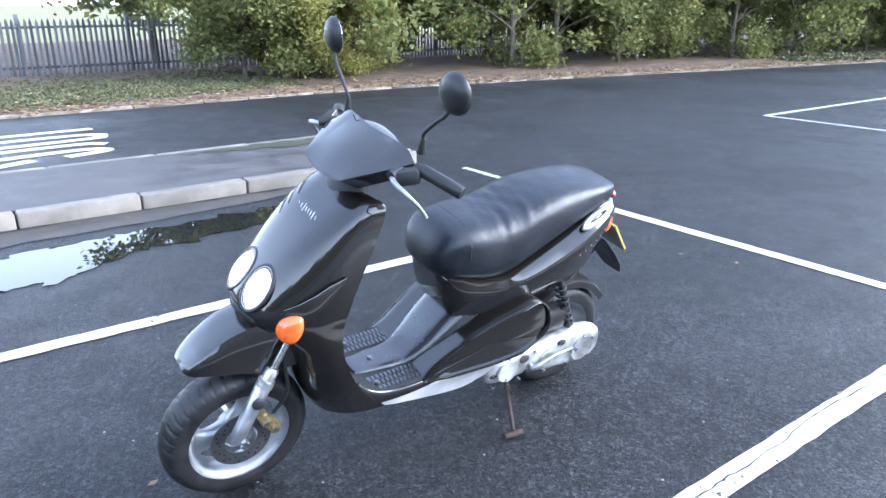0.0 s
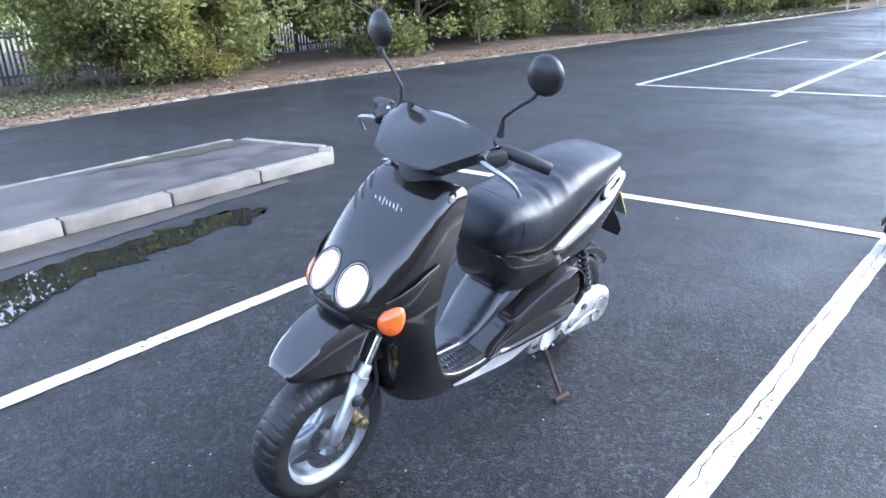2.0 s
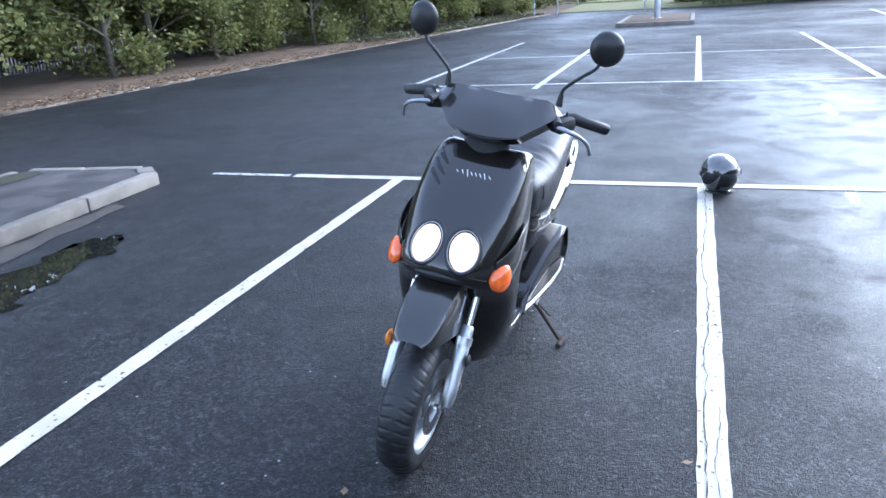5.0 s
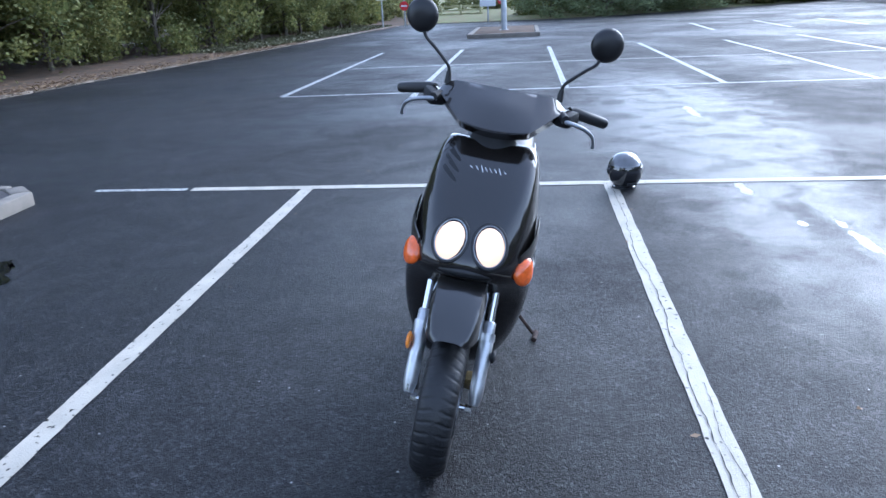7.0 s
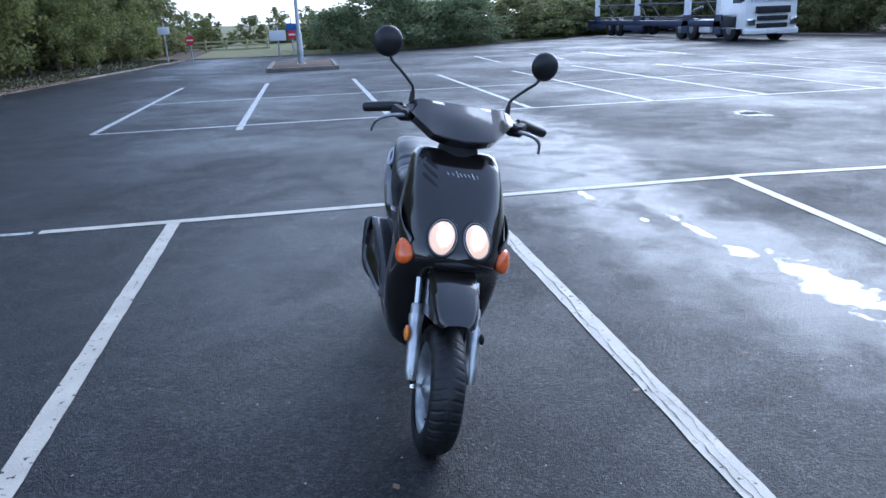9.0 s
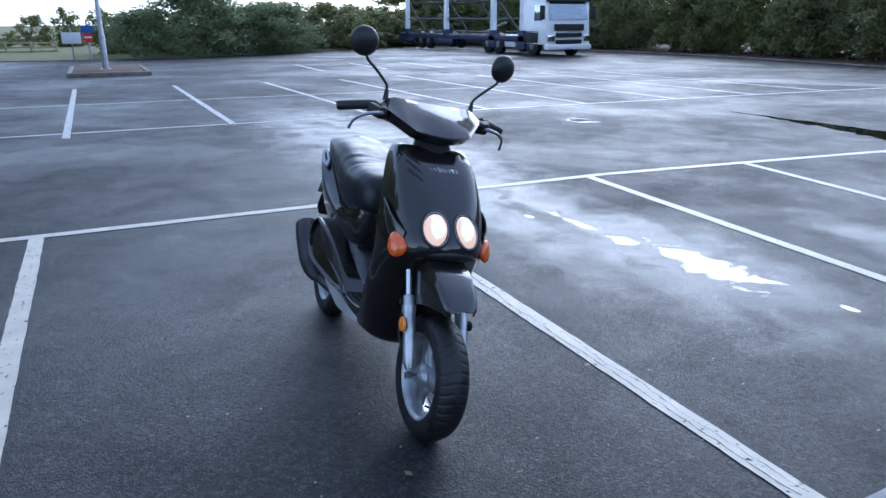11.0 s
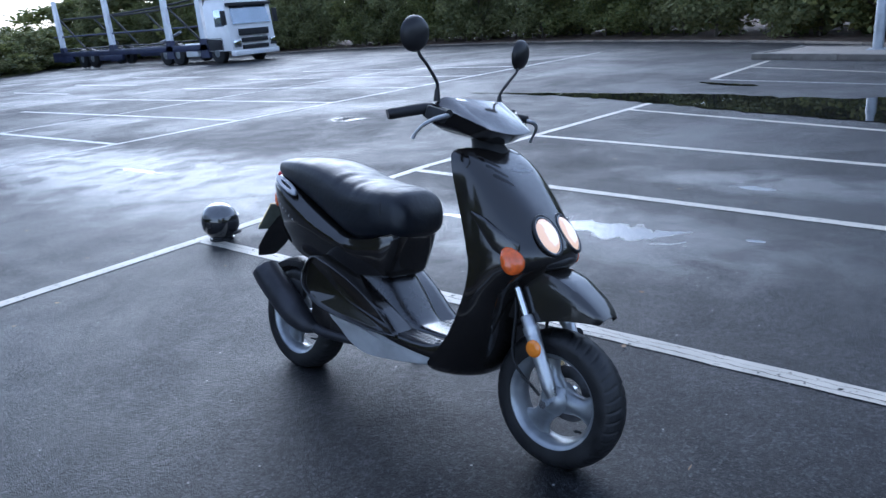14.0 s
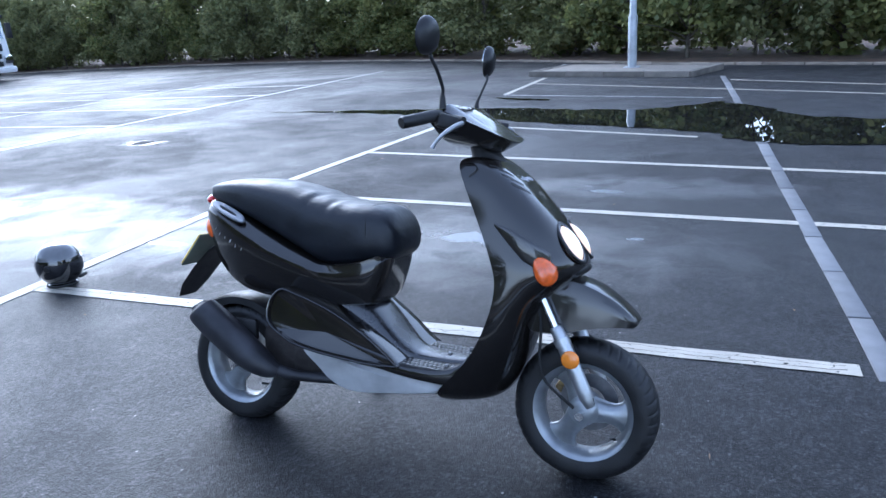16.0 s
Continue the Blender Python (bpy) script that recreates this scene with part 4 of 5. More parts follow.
# ---- car transporter ----
def transporter(m):
    """Front towards +x, origin on the ground below the front bumper."""
    t = thing("car_transporter", "white cab car transporter lorry with blue empty deck frame", "lorry", at=m)
    cab = loft([[(x, y * w, z) for y, z in ((-1, .55), (-1, 2.5), (-.86, 2.78), (.86, 2.78), (1, 2.5), (1, .55))] for x, w in ((-1.9, 1.2), (-0.35, 1.22), (-0.12, 1.2))], None)
    for v in cab.verts:
        if v.co.x > -0.2 and v.co.z > 1.5:
            v.co.x -= (v.co.z - 1.5) * 0.17
    part("cab", cab, CAB, t)
    bm = bmesh.new()
    for s in (0,):
        v = [bm.verts.new(p) for p in ((-0.10, -1.02, 1.66), (-0.10, 1.02, 1.66), (-0.285, .98, 2.46), (-0.285, -.98, 2.46))]
        bm.faces.new(v)
        bmesh.ops.solidify(bm, geom=bm.faces[:], thickness=0.03)
    part("windscreen", bm, GLASS, t, "windscreen with the sky's reflection put into its pale blue")
    bm = bmesh.new()
    box(bm, (-0.33, -1.15, 2.42), (-0.05, 1.15, 2.56), 0.02)
    part("sun_visor", bm, DARK, t, "dark sun visor")
    for s in (-1, 1):
        bm = bmesh.new()
        box(bm, (-1.15, s * 1.215 - .012, 1.6), (-0.45, s * 1.215 + .012, 2.3), 0.008)
        part("side_window", bm, GLASS, t)
        bm = bmesh.new()
        box(bm, (-0.28, s * 1.4 - .1, 1.65), (-0.12, s * 1.4 + .1, 2.25), 0.03)
        part("door_mirror", bm, DARK, t)
        bm = bmesh.new()
        box(bm, (-0.12, s * 0.98 - .17, .68), (0.03, s * 0.98 + .17, .98), 0.03)
        part("headlamp", bm, CHROME, t)
    for z0, z1, w in ((1.17, 1.45, .78), (.88, 1.06, .68), (.58, .76, .68)):
        bm = bmesh.new()
        box(bm, (-0.12, -w, z0), (0.012, w, z1), 0.01)
        part("grille", bm, DARK, t, "black grille opening")
    bm = bmesh.new()
    box(bm, (-0.3, -1.22, .32), (0.06, 1.22, .56), 0.05)
    part("bumper", bm, CAB, t)
    bm = bmesh.new()
    box(bm, (0.062, -.28, .36), (0.075, .28, .48), 0.003)
    part("number_plate", bm, SIGN_WHITE, t, "plain pale number plate")
    bm = bmesh.new()
    box(bm, (-2.2, -1.2, 2.95), (-0.05, 1.2, 3.1), 0.02)
    box(bm, (-0.2, -1.2, 3.1), (-0.08, 1.2, 3.3), 0.02)
    part("roof_deck", bm, BLUE, t, "dark blue deck over the cab")
    for s in (-1, 1):
        bm = bmesh.new()
        box(bm, (-17.9, s * 1.1 - .13, .62), (-1.9, s * 1.1 + .13, .9), 0.02)
        part("deck_beam", bm, BLUE, t)
        for x in (-17.9, -12.3):
            bm = bmesh.new()
            box(bm, (x, s * 1.2 - .06, .36), (x + 2.5, s * 1.2 + .06, .62), 0.02)
            part("side_skirt", bm, BLUE, t)
        bm = bmesh.new()
        box(bm, (-3.9, s * 1.0 - .2, .35), (-2.9, s * 1.0 + .2, .95), 0.05)
        part("fuel_tank", bm, CAB, t, "pale fuel tank")
        for x, h in ((-2.3, 4.6), (-5.2, 4.0), (-10.8, 4.4), (-16.6, 3.7)):
            if s > 0:
                continue
            bm = loft([[(x + q * w, s * 1.12 + r * .09, z) for q, r in ((-1, -1), (1, -1), (1, 1), (-1, 1))] for z, w in ((1.1, .19), (h * .6, .17), (h, .12))])
            post = part("gantry_post", bm, POST_WHITE, t, "pale painted tapering post", smooth=0)
            bm = loft([[(x + q * w, s * 1.12 + r * .11, z) for q, r in ((-1, -1), (1, -1), (1, 1), (-1, 1))] for z, w in ((.3, .36), (.7, .30), (1.15, .20))])
            part("post_foot", bm, BLUE, post, "blue foot of the post", smooth=0)
        for x in (-1.35, -4.6, -5.7, -13.2, -14.4):
            bm = lathe_y([(-.15, .2), (-.15, .42), (-.12, .5), (.12, .5), (.15, .42), (.15, .2)], 28)
            bmesh.ops.translate(bm, vec=(x, s * 1.05, .5), verts=bm.verts)
            wheel = part("wheel", bm, RUBBER, t)
            bm = ball((x, s * 1.16, .5), (.27, .06, .27))
            part("hub", bm, RIM, wheel)
        bm = bmesh.new()
        box(bm, (-1.95, s * 1.19 - .04, .55), (-0.78, s * 1.19 + .04, 1.12), 0.1)
        part("wheel_arch", bm, DARK, t, "black wheel arch")
        for x0 in (-16.6, -10.8, -5.2):
            part("brace", tube([(x0, s * 1.0, 2.75), (x0 + 2.4, s * 1.0, 1.1)], .05, 6), DARK, t)
        part("lower_rail", tube([(-17.5, s * 1.1, 1.75), (-5.3, s * 1.1, 1.7)], .045, 6), BLUE, t)
    for x0, x1, z0, z1 in ((-9.8, -5.6, 1.0, 1.25), (-17.5, -11.0, 1.0, 1.2)):
        for s in (-.7, .7):
            bm = bmesh.new()
            box(bm, (x0, s - .22, z0), (x1, s + .22, z0 + .06), 0.01)
            part("ramp", bm, DARK, t)
    for s in (-.75, .75):
        part("upper_ramp", tube([(-16.6, s, 2.7), (-10.8, s, 2.65), (-5.2, s, 2.8), (-2.2, s, 3.0)], 0.05, 6, steps=3), DARK, t)
    part("sloping_ramp", tube([(-9.8, 1.0, 1.0), (-7.6, 1.0, 1.5)], .07, 6), RIM, t)
    bm = bmesh.new()
    box(bm, (-6.2, -.5, .45), (-1.9, .5, .8), 0.03)
    part("chassis", bm, DARK, t)


transporter(pose(31.4, -18.2, gz(34, -18) - 0.02, 0, 0, 180) @ Matrix.Diagonal((1.1, 1.1, 1.1, 1)))


# ---- crash helmet ----
def helmet(m):
    t = thing("crash_helmet", "glossy black full-face crash helmet on tarmac, top coloured greyer as sky sheen", "helmet", at=m)
    rings_low, rings_top = [], []
    for k in range(25):
        a = -math.pi / 2 + math.pi * k / 24 * 0.985
        z = 0.155 + 0.155 * math.sin(a)
        r = math.cos(a) ** 0.86
        if z < 0.0 + 0.012:
            r = max(r, 0.62)
        ring = []
        for j in range(40):
            b = 2 * math.pi * j / 40
            fx = 0.178 if math.cos(b) > 0 else 0.155
            chin = 0.02 * max(0, math.cos(b)) * max(0, 0.11 - z) / 0.11
            ring.append(((fx + chin) * r * math.cos(b), 0.135 * r * math.sin(b), z))
        (rings_low if z < 0.2 else rings_top).append(ring)
    part("shell", loft(rings_low + rings_top[:1]), SHELL, t)
    part("crown", loft(rings_top), SHELL_TOP, t, "upper shell, sky sheen put into its grey")
    grid = []
    for z in (0.098, 0.115, 0.15, 0.185, 0.197):
        s = math.cos(math.asin(max(-1, min(1, (z - 0.155) / 0.155)))) ** 0.86
        grid.append([((0.186 * s) * math.cos(b), 0.142 * s * math.sin(b), z) for b in (radians(-78 + 156 * j / 24) for j in range(25))])
    bm = loft(grid, None, caps=False, closed=False)
    bmesh.ops.solidify(bm, geom=bm.faces[:], thickness=0.004)
    part("visor", bm, VISOR, t, "dark tinted visor")
    for s in (-1, 1):
        bm = bmesh.new()
        bmesh.ops.create_cone(bm, cap_ends=True, segments=24, radius1=.025, radius2=.022, depth=.012, matrix=pose(0.02, s * 0.139, 0.16, 90, 0, 0))
        part("pivot", bm, PLASTIC, t)
    bm = bmesh.new()
    box(bm, (0.172, -0.035, 0.055), (0.196, 0.035, 0.075), 0.004)
    part("chin_vent", bm, MATT, t)
    part("rim", tube([(0.105 * math.cos(b) + .005, 0.088 * math.sin(b), 0.008) for b in (2 * math.pi * k / 32 for k in range(33))], 0.008, 8), MATT, t)


helmet(pose(5.26, 1.985, 0.004, 0, 0, 195) @ Matrix.Diagonal((.80, .95, .85, 1)))


# ---- the scooter: x ahead, y to its left, z up; it leans on its side stand ----
LEANING = radians(11.5)
cl, sl = math.cos(LEANING), math.sin(LEANING)
stance = Matrix(((-1, 0, 0, 3.22), (0, -cl, -sl, 3.03), (0, -sl, cl, 0.0), (0, 0, 0, 1)))
stance = stance @ Matrix.Translation((1.3, 0, 0)) @ Matrix.Rotation(radians(-2.2), 4, "Z") @ Matrix.Translation((-1.3, 0, 0))
scooter = thing("scooter", "black motor scooter with lit headlamps, leaning on its side stand", "scooter", at=stance)


def profile_ring(x, w, z0, z1, n=28, px=2.6, pz=2.6, taper=0.0, mid=None):
    """A rounded upright section across the scooter at x; taper narrows the foot."""
    c, h = (z0 + z1) / 2 if mid is None else mid, (z1 - z0) / 2
    ring = []
    for k in range(n):
        a = 2 * math.pi * k / n
        ca, sa = math.cos(a), math.sin(a)
        y = w * math.copysign(abs(ca) ** (2 / px), ca)
        z = (z0 + z1) / 2 + h * math.copysign(abs(sa) ** (2 / pz), sa)
        u = (z - z0) / max(1e-6, z1 - z0)
        ring.append((x, y * (1 - taper * (1 - u)), z))
    return ring


def tabled(rows, steps=5):
    return [tuple(float(v) for v in r) for r in smooth_path(rows, steps)]


# wheels
def tyre_mesh(width, R, r):
    bm = bmesh.new()
    prof = []
    for k in range(25):
        a = math.pi * (k / 24) * 1.24 - 0.12 * math.pi
        y, q = -math.cos(a) * width / 2, max(0.0, math.sin(a) + .28) / 1.28
        prof.append((max(-width / 2, min(width / 2, y)), r + (R - r) * min(1, q) ** 0.62))
    n = 400
    rings = []
    for i in range(n):
        a = 2 * math.pi * i / n
        ring = []
        for y, q in prof:
            u = (i / n * 40 + abs(y) * 9) % 1.0
            groove = 0.0032 if u < 0.19 and 0.010 < abs(y) < width * 0.48 and q > R * 0.84 else 0
            if abs(abs(y) - 0.013) < 0.0035 and q > R * 0.9:
                groove = 0.004
            ring.append(((q - groove) * math.cos(a), y, (q - groove) * math.sin(a)))
        rings.append(ring)
    return loft(rings + [rings[0]], bm, caps=False, closed=False)


def wheel(x, R, width, name, disc):
    bm = tyre_mesh(width, R, 0.158)
    base = Matrix.Translation((x, 0, R - 0.002))
    bmesh.ops.transform(bm, matrix=base, verts=bm.verts)
    w = part(name, bm, RUBBER, scooter, "black treaded rubber tyre on a silver wheel", smooth=50)
    h = width * 0.40
    bm = lathe_y([(-h, .167), (-h - .004, .160), (-h, .150), (-h * .75, .142), (-h * .3, .132), (h * .3, .132), (h * .75, .142), (h, .150), (h + .004, .160), (h, .167), (h * .6, .158), (-h * .6, .158)], 72, closed=True)
    bmesh.ops.transform(bm, matrix=base, verts=bm.verts)
    part("rim", bm, RIM, w, "silver cast rim")
    for k in range(3):
        m = base @ Matrix.Rotation(radians(120 * k + 5), 4, "Y")
        rings = []
        for d, sp, th in ((0.018, .044, .034), (0.045, .040, .034), (0.070, .034, .030), (0.092, .035, .026), (0.112, .046, .023), (0.128, .066, .021), (0.138, .084, .020)):
            rings.append([(d, th * math.cos(a), sp * math.sin(a)) for a in (2 * math.pi * j / 16 for j in range(16))])
        bm = loft(rings)
        bmesh.ops.transform(bm, matrix=m, verts=bm.verts)
        part("spoke", bm, RIM, w)
    bm = lathe_y([(-.052, 0), (-.052, .022), (-.046, .036), (-.034, .048), (.034, .048), (.046, .036), (.052, .022), (.052, 0)], 32)
    bmesh.ops.transform(bm, matrix=base, verts=bm.verts)
    part("hub", bm, RIM, w)
    part("valve", tube([(x + .1, -.02, R - .085), (x + .09, -.045, R - .075)], .004, 8), MATT, w)
    if disc:
        bm = lathe_y([(.056, .052), (.060, .052), (.060, .095), (.056, .095)], 56, closed=True)
        bmesh.ops.transform(bm, matrix=base, verts=bm.verts)
        d = part("brake_disc", bm, DISC, w, "grey steel brake disc")
        bm = bmesh.new()
        for k in range(30):
            a = 2 * math.pi * k / 30
            q = .068 + .016 * ((k % 3) / 2)
            bmesh.ops.create_cone(bm, cap_ends=True, segments=8, radius1=.0035, radius2=.0035, depth=.001, matrix=base @ Matrix.Translation((q * math.cos(a), .0606, q * math.sin(a))) @ pose(0, 0, 0, 90, 0, 0))
        part("disc_holes", bm, BLACK_INK, d)
    return w


FX, RX, R0 = 1.343, 0.032, 0.230
front_wheel = wheel(FX, R0, 0.116, "front_wheel", True)
rear_wheel = wheel(RX, R0, 0.124, "rear_wheel", False)

# fork
for s in (1, -1):
    y = s * 0.104
    part("fork_tube", tube([(1.185, y, 0.66), (1.278, y, 0.47)], 0.0125, 16), CHROME, scooter, "chrome fork tube")
    leg = part("fork_leg", tube([(1.262, y, 0.506), (1.265, y, 0.50), (1.285, y, 0.463), (1.29, y, 0.455), (1.366, y, 0.295), (1.380, y, 0.268)], [0.016, 0.0205, 0.0205, 0.0235, 0.0225, 0.015], 18), ALLOY, scooter, "silver fork leg")
    part("fork_collar", tube([(1.280, y, 0.473), (1.291, y, 0.450)], 0.0255, 18), ALLOY, leg)
    part("axle_nut", tube([(FX, y * .75, R0), (FX, y * .95, R0)], 0.014, 6), CHROME, leg)
part("reflector", ball((1.318, -0.134, 0.415), (0.028, 0.010, 0.028)), AMBER_LIGHT, scooter, "round amber side reflector")
part("reflector", ball((1.318, 0.134, 0.415), (0.020, 0.008, 0.020)), MATT, scooter, "black reflector mount")
bm = bmesh.new()
turned = pose(FX - 0.080, 0.078, R0 + 0.056, 0, 38, 0)
box(bm, (-0.017, -0.018, -0.044), (0.019, 0.012, 0.044), 0.009, turned)
for dz in (-0.022, 0.022):
    bmesh.ops.create_cone(bm, cap_ends=True, segments=18, radius1=.020, radius2=.015, depth=.022, matrix=turned @ pose(0.002, 0.016, dz, -90))
caliper = part("brake_caliper", bm, GOLD, scooter, "gold brake caliper")
for dz in (-0.022, 0.022):
    ends = [turned @ Vector((0.002, y, dz)) for y in (0.024, 0.032)]
    part("bolt", tube(ends, .009, 6), DISC, caliper, "dark steel bolt")
part("brake_hose", tube([(FX - .09, .085, R0 + .09), (FX - .13, .10, R0 + .17), (FX - .12, .09, R0 + .30), (FX - .17, .07, R0 + .42)], .006, 8, steps=5), MATT, scooter)
part("speed_cable", tube([(FX - .02, -.085, R0 + .02), (FX - .12, -.10, R0 + .12), (FX - .13, -.09, R0 + .28), (FX - .17, -.06, R0 + .42)], .005, 8, steps=5), MATT, scooter)
part("axle", tube([(FX, -.098, R0), (FX, .098, R0)], .009, 10), CHROME, scooter)

# front mudguard
rings = []
for x, zt, w, zs in tabled([(1.12, .60, .074, .50), (1.20, .635, .080, .49), (1.29, .650, .083, .492), (1.37, .630, .080, .512), (1.44, .588, .073, .522), (1.485, .550, .060, .523), (1.502, .532, .044, .520)], 5):
    ring = []
    for k in range(21):
        u = -1 + 2 * k / 20
        a = abs(u)
        y = w * math.copysign(min(1, a * 1.45), u)
        drop = max(0, (a - 0.60) / 0.40)
        ring.append((x - 0.015 * drop, y * (1 + .06 * drop), zt - 0.010 * min(1, a * 1.4) ** 3 - (zt - zs) * drop ** 1.15))
    rings.append(ring)
bm = loft(rings, None, caps=False, closed=False)
bmesh.ops.solidify(bm, geom=bm.faces[:], thickness=0.005)
part("front_mudguard", bm, FENDER_PAINT, scooter, "dark gloss front mudguard", smooth=50)

# front cowl: (height, front, rear edge, half width, fullness)
COWL = [(.222, 1.00, .895, .098, 2.2), (.238, 1.06, .888, .124, 2.4), (.262, 1.095, .892, .148, 2.6), (.29, 1.115, .915, .160, 2.6), (.33, 1.135, .955, .174, 2.6), (.40, 1.162, 1.012, .190, 2.6), (.48, 1.185, 1.056, .202, 2.6), (.56, 1.215, 1.086, .207, 2.5), (.62, 1.275, 1.096, .205, 2.4), (.66, 1.325, 1.094, .203, 2.3), (.70, 1.338, 1.084, .203, 2.2), (.75, 1.312, 1.066, .198, 2.3), (.81, 1.264, 1.040, .190, 2.7), (.87, 1.210, 1.012, .181, 3.2), (.93, 1.150, .984, .171, 3.7), (.972, 1.100, .966, .161, 4.0), (.996, 1.066, .960, .151, 3.8), (1.010, 1.045, .968, .138, 3.4), (1.017, 1.03, .985, .118, 3.0)]


def cowl_row(z):
    zs = [c[0] for c in COWL]
    return [float(np.interp(z, zs, [c[k] for c in COWL])) for k in (1, 2, 3, 4)]


rings = []
for z, xf, xr, w, p in tabled(COWL, 4):
    ring = []
    for k in range(33):
        a = math.pi * (k / 32) - math.pi / 2
        ca, sa = max(0, math.cos(a)), math.sin(a)
        ring.append((xr + (xf - xr) * ca ** (2 / p), w * math.copysign(abs(sa) ** (2 / p), sa), z))
    for k in range(1, 12):
        u = k / 12
        ring.append((xr + 0.045 * math.sin(math.pi * u), w * (1 - 2 * u) * 0.97, z))
    rings.append(ring)
cowl = part("front_cowl", loft(rings), PAINT, scooter, "glossy black front leg shield", smooth=45)

# inner leg shield
rings = []
for z in [.38, .46, .54, .62, .70, .78, .86, .94, 1.0]:
    xf, xr, w, p = cowl_row(z)
    rings.append([(xr + 0.030 - 0.045 * (1 - (u * u)) * 0.4, w * 0.93 * u, z) for u in [-1 + 2 * k / 12 for k in range(13)]])
bm = loft(rings, None, caps=False, closed=False)
bmesh.ops.solidify(bm, geom=bm.faces[:], thickness=0.006)
part("inner_shield", bm, PLASTIC, scooter, "black plastic inner leg shield")


def cowl_point(z, y, out=0.0):
    """A point on the cowl's face."""
    xf, xr, w, p = cowl_row(z)
    u = min(1, abs(y) / w)
    return Vector((xr + (xf - xr) * max(0, 1 - u ** p) ** (1 / p) + out, y, z))


def cowl_patch(outline, lift, mat, name, parent, label="", grow=0.0):
    """A thin panel that follows the cowl's face: outline as (y, z)."""
    bm = bmesh.new()
    c = (sum(p[0] for p in outline) / len(outline), sum(p[1] for p in outline) / len(outline))
    pts = [(p[0], p[1]) for p in smooth_path([*outline, outline[0]], 4)[:-1]]
    rows = []
    for u in (1.0, .9, .6, .3, .05):
        rows.append([cowl_point(c[1] + (z - c[1]) * u, c[0] + (y - c[0]) * u, lift * (1 if u < 1 else -1)) for y, z in pts])
    loft(rows, bm)
    return part(name, bm, mat, parent, label)


# lamps
for s in (1, -1):
    c = Vector((1.283, s * 0.0575, 0.754))
    tilt = pose(0, 0, 0, 0, -36, s * 9)
    ring = [c + tilt @ Vector((0.011, 0.0525 * math.cos(a), 0.070 * math.sin(a))) for a in (2 * math.pi * k / 40 for k in range(41))]
    lamp = part("headlamp", tube(ring, 0.0055, 10), PLASTIC, scooter, "oval headlamp, switched on")
    ring = [c + tilt @ Vector((0.0135, 0.0475 * math.cos(a), 0.065 * math.sin(a))) for a in (2 * math.pi * k / 40 for k in range(41))]
    part("reflector_ring", tube(ring, 0.0022, 8), RIM, lamp, "thin grey reflector ring")
    part("lens", ball(c, (0.031, 0.048, 0.066), None, 28, 16, tilt), LAMP_ON, lamp, "bright white lit lens")
    # indicators, egg-shaped with the narrow end up and out, and the fins above them
    bm = ball((0, 0, 0), (0.020, 0.036, 0.046), None, 26, 16)
    for v in bm.verts:
        v.co.y *= 1 - 5.5 * v.co.z
    bmesh.ops.transform(bm, matrix=pose(1.243, s * 0.176, 0.686) @ pose(0, 0, 0, 0, -16, s * 48) @ pose(0, 0, 0, s * -32, 0, 0), verts=bm.verts)
    part("indicator", bm, AMBER, scooter, "amber front indicator lens")
    rings = []
    for x, y, z, a, b in ((1.255, .156, .712, .005, .024), (1.22, .181, .726, .006, .036), (1.18, .193, .750, .006, .036), (1.14, .195, .782, .005, .026), (1.09, .194, .818, .002, .005)):
        rings.append([(x, s * (y + a * math.cos(k * math.pi / 8)), z + b * math.sin(k * math.pi / 8)) for k in range(16)])
    part("side_fin", loft(rings), FENDER_PAINT, scooter, "dark gloss fin above the indicator")

# badge bars and slots on the cowl
def script_stroke(pts, width):
    """One thin bar of a badge, thickest in its middle."""
    return tube(pts, [width * (.6 + .4 * math.sin(math.pi * k / (len(pts) - 1))) for k in range(len(pts))], 6, steps=3)


for k, (y0, h, w) in enumerate(((.060, .004, .0010), (.044, .0075, .0015), (.030, .0045, .0016), (.015, .0045, .0016), (.001, .0045, .0016), (-.012, .0085, .0015), (-.028, .0045, .0016), (-.046, .003, .0010))):
    pts = [cowl_point(.950 + u * h, y0 - .005 * u, 0.0015) for u in (-1, -.3, .3, 1)]
    part("badge_bar", script_stroke(pts, w), BADGE, cowl, "silver slanted bar of the model badge")
# slots as flat black patches, the shade inside them painted on
for z in (.978, .952, .926):
    cowl_patch([(-.136, z + .014), (-.128, z + .017), (-.104, z + .001), (-.082, z - .016), (-.084, z - .022), (-.108, z - .011), (-.134, z + .004)], .0012, BLACK_INK, "slot", cowl, "black patch for the shade inside a cowl slot")
part("lower_lip", tube([(1.225, .135, .66), (1.30, .085, .672), (1.328, 0, .68), (1.30, -.085, .672), (1.225, -.135, .66)], [.006, .014, .016, .014, .006], 10, steps=4), PLASTIC, cowl)

# neck and handlebar cover
part("neck", loft([[(1.0 + dx + a * math.cos(t), b * math.sin(t), z) for t in (2 * math.pi * k / 28 for k in range(28))] for z, a, b, dx in ((.985, .058, .095, .010), (1.010, .050, .080, .002), (1.030, .044, .072, -.008), (1.06, .042, .070, -.018), (1.10, .040, .075, -.025))]), MATT, scooter, "black plastic steering neck")
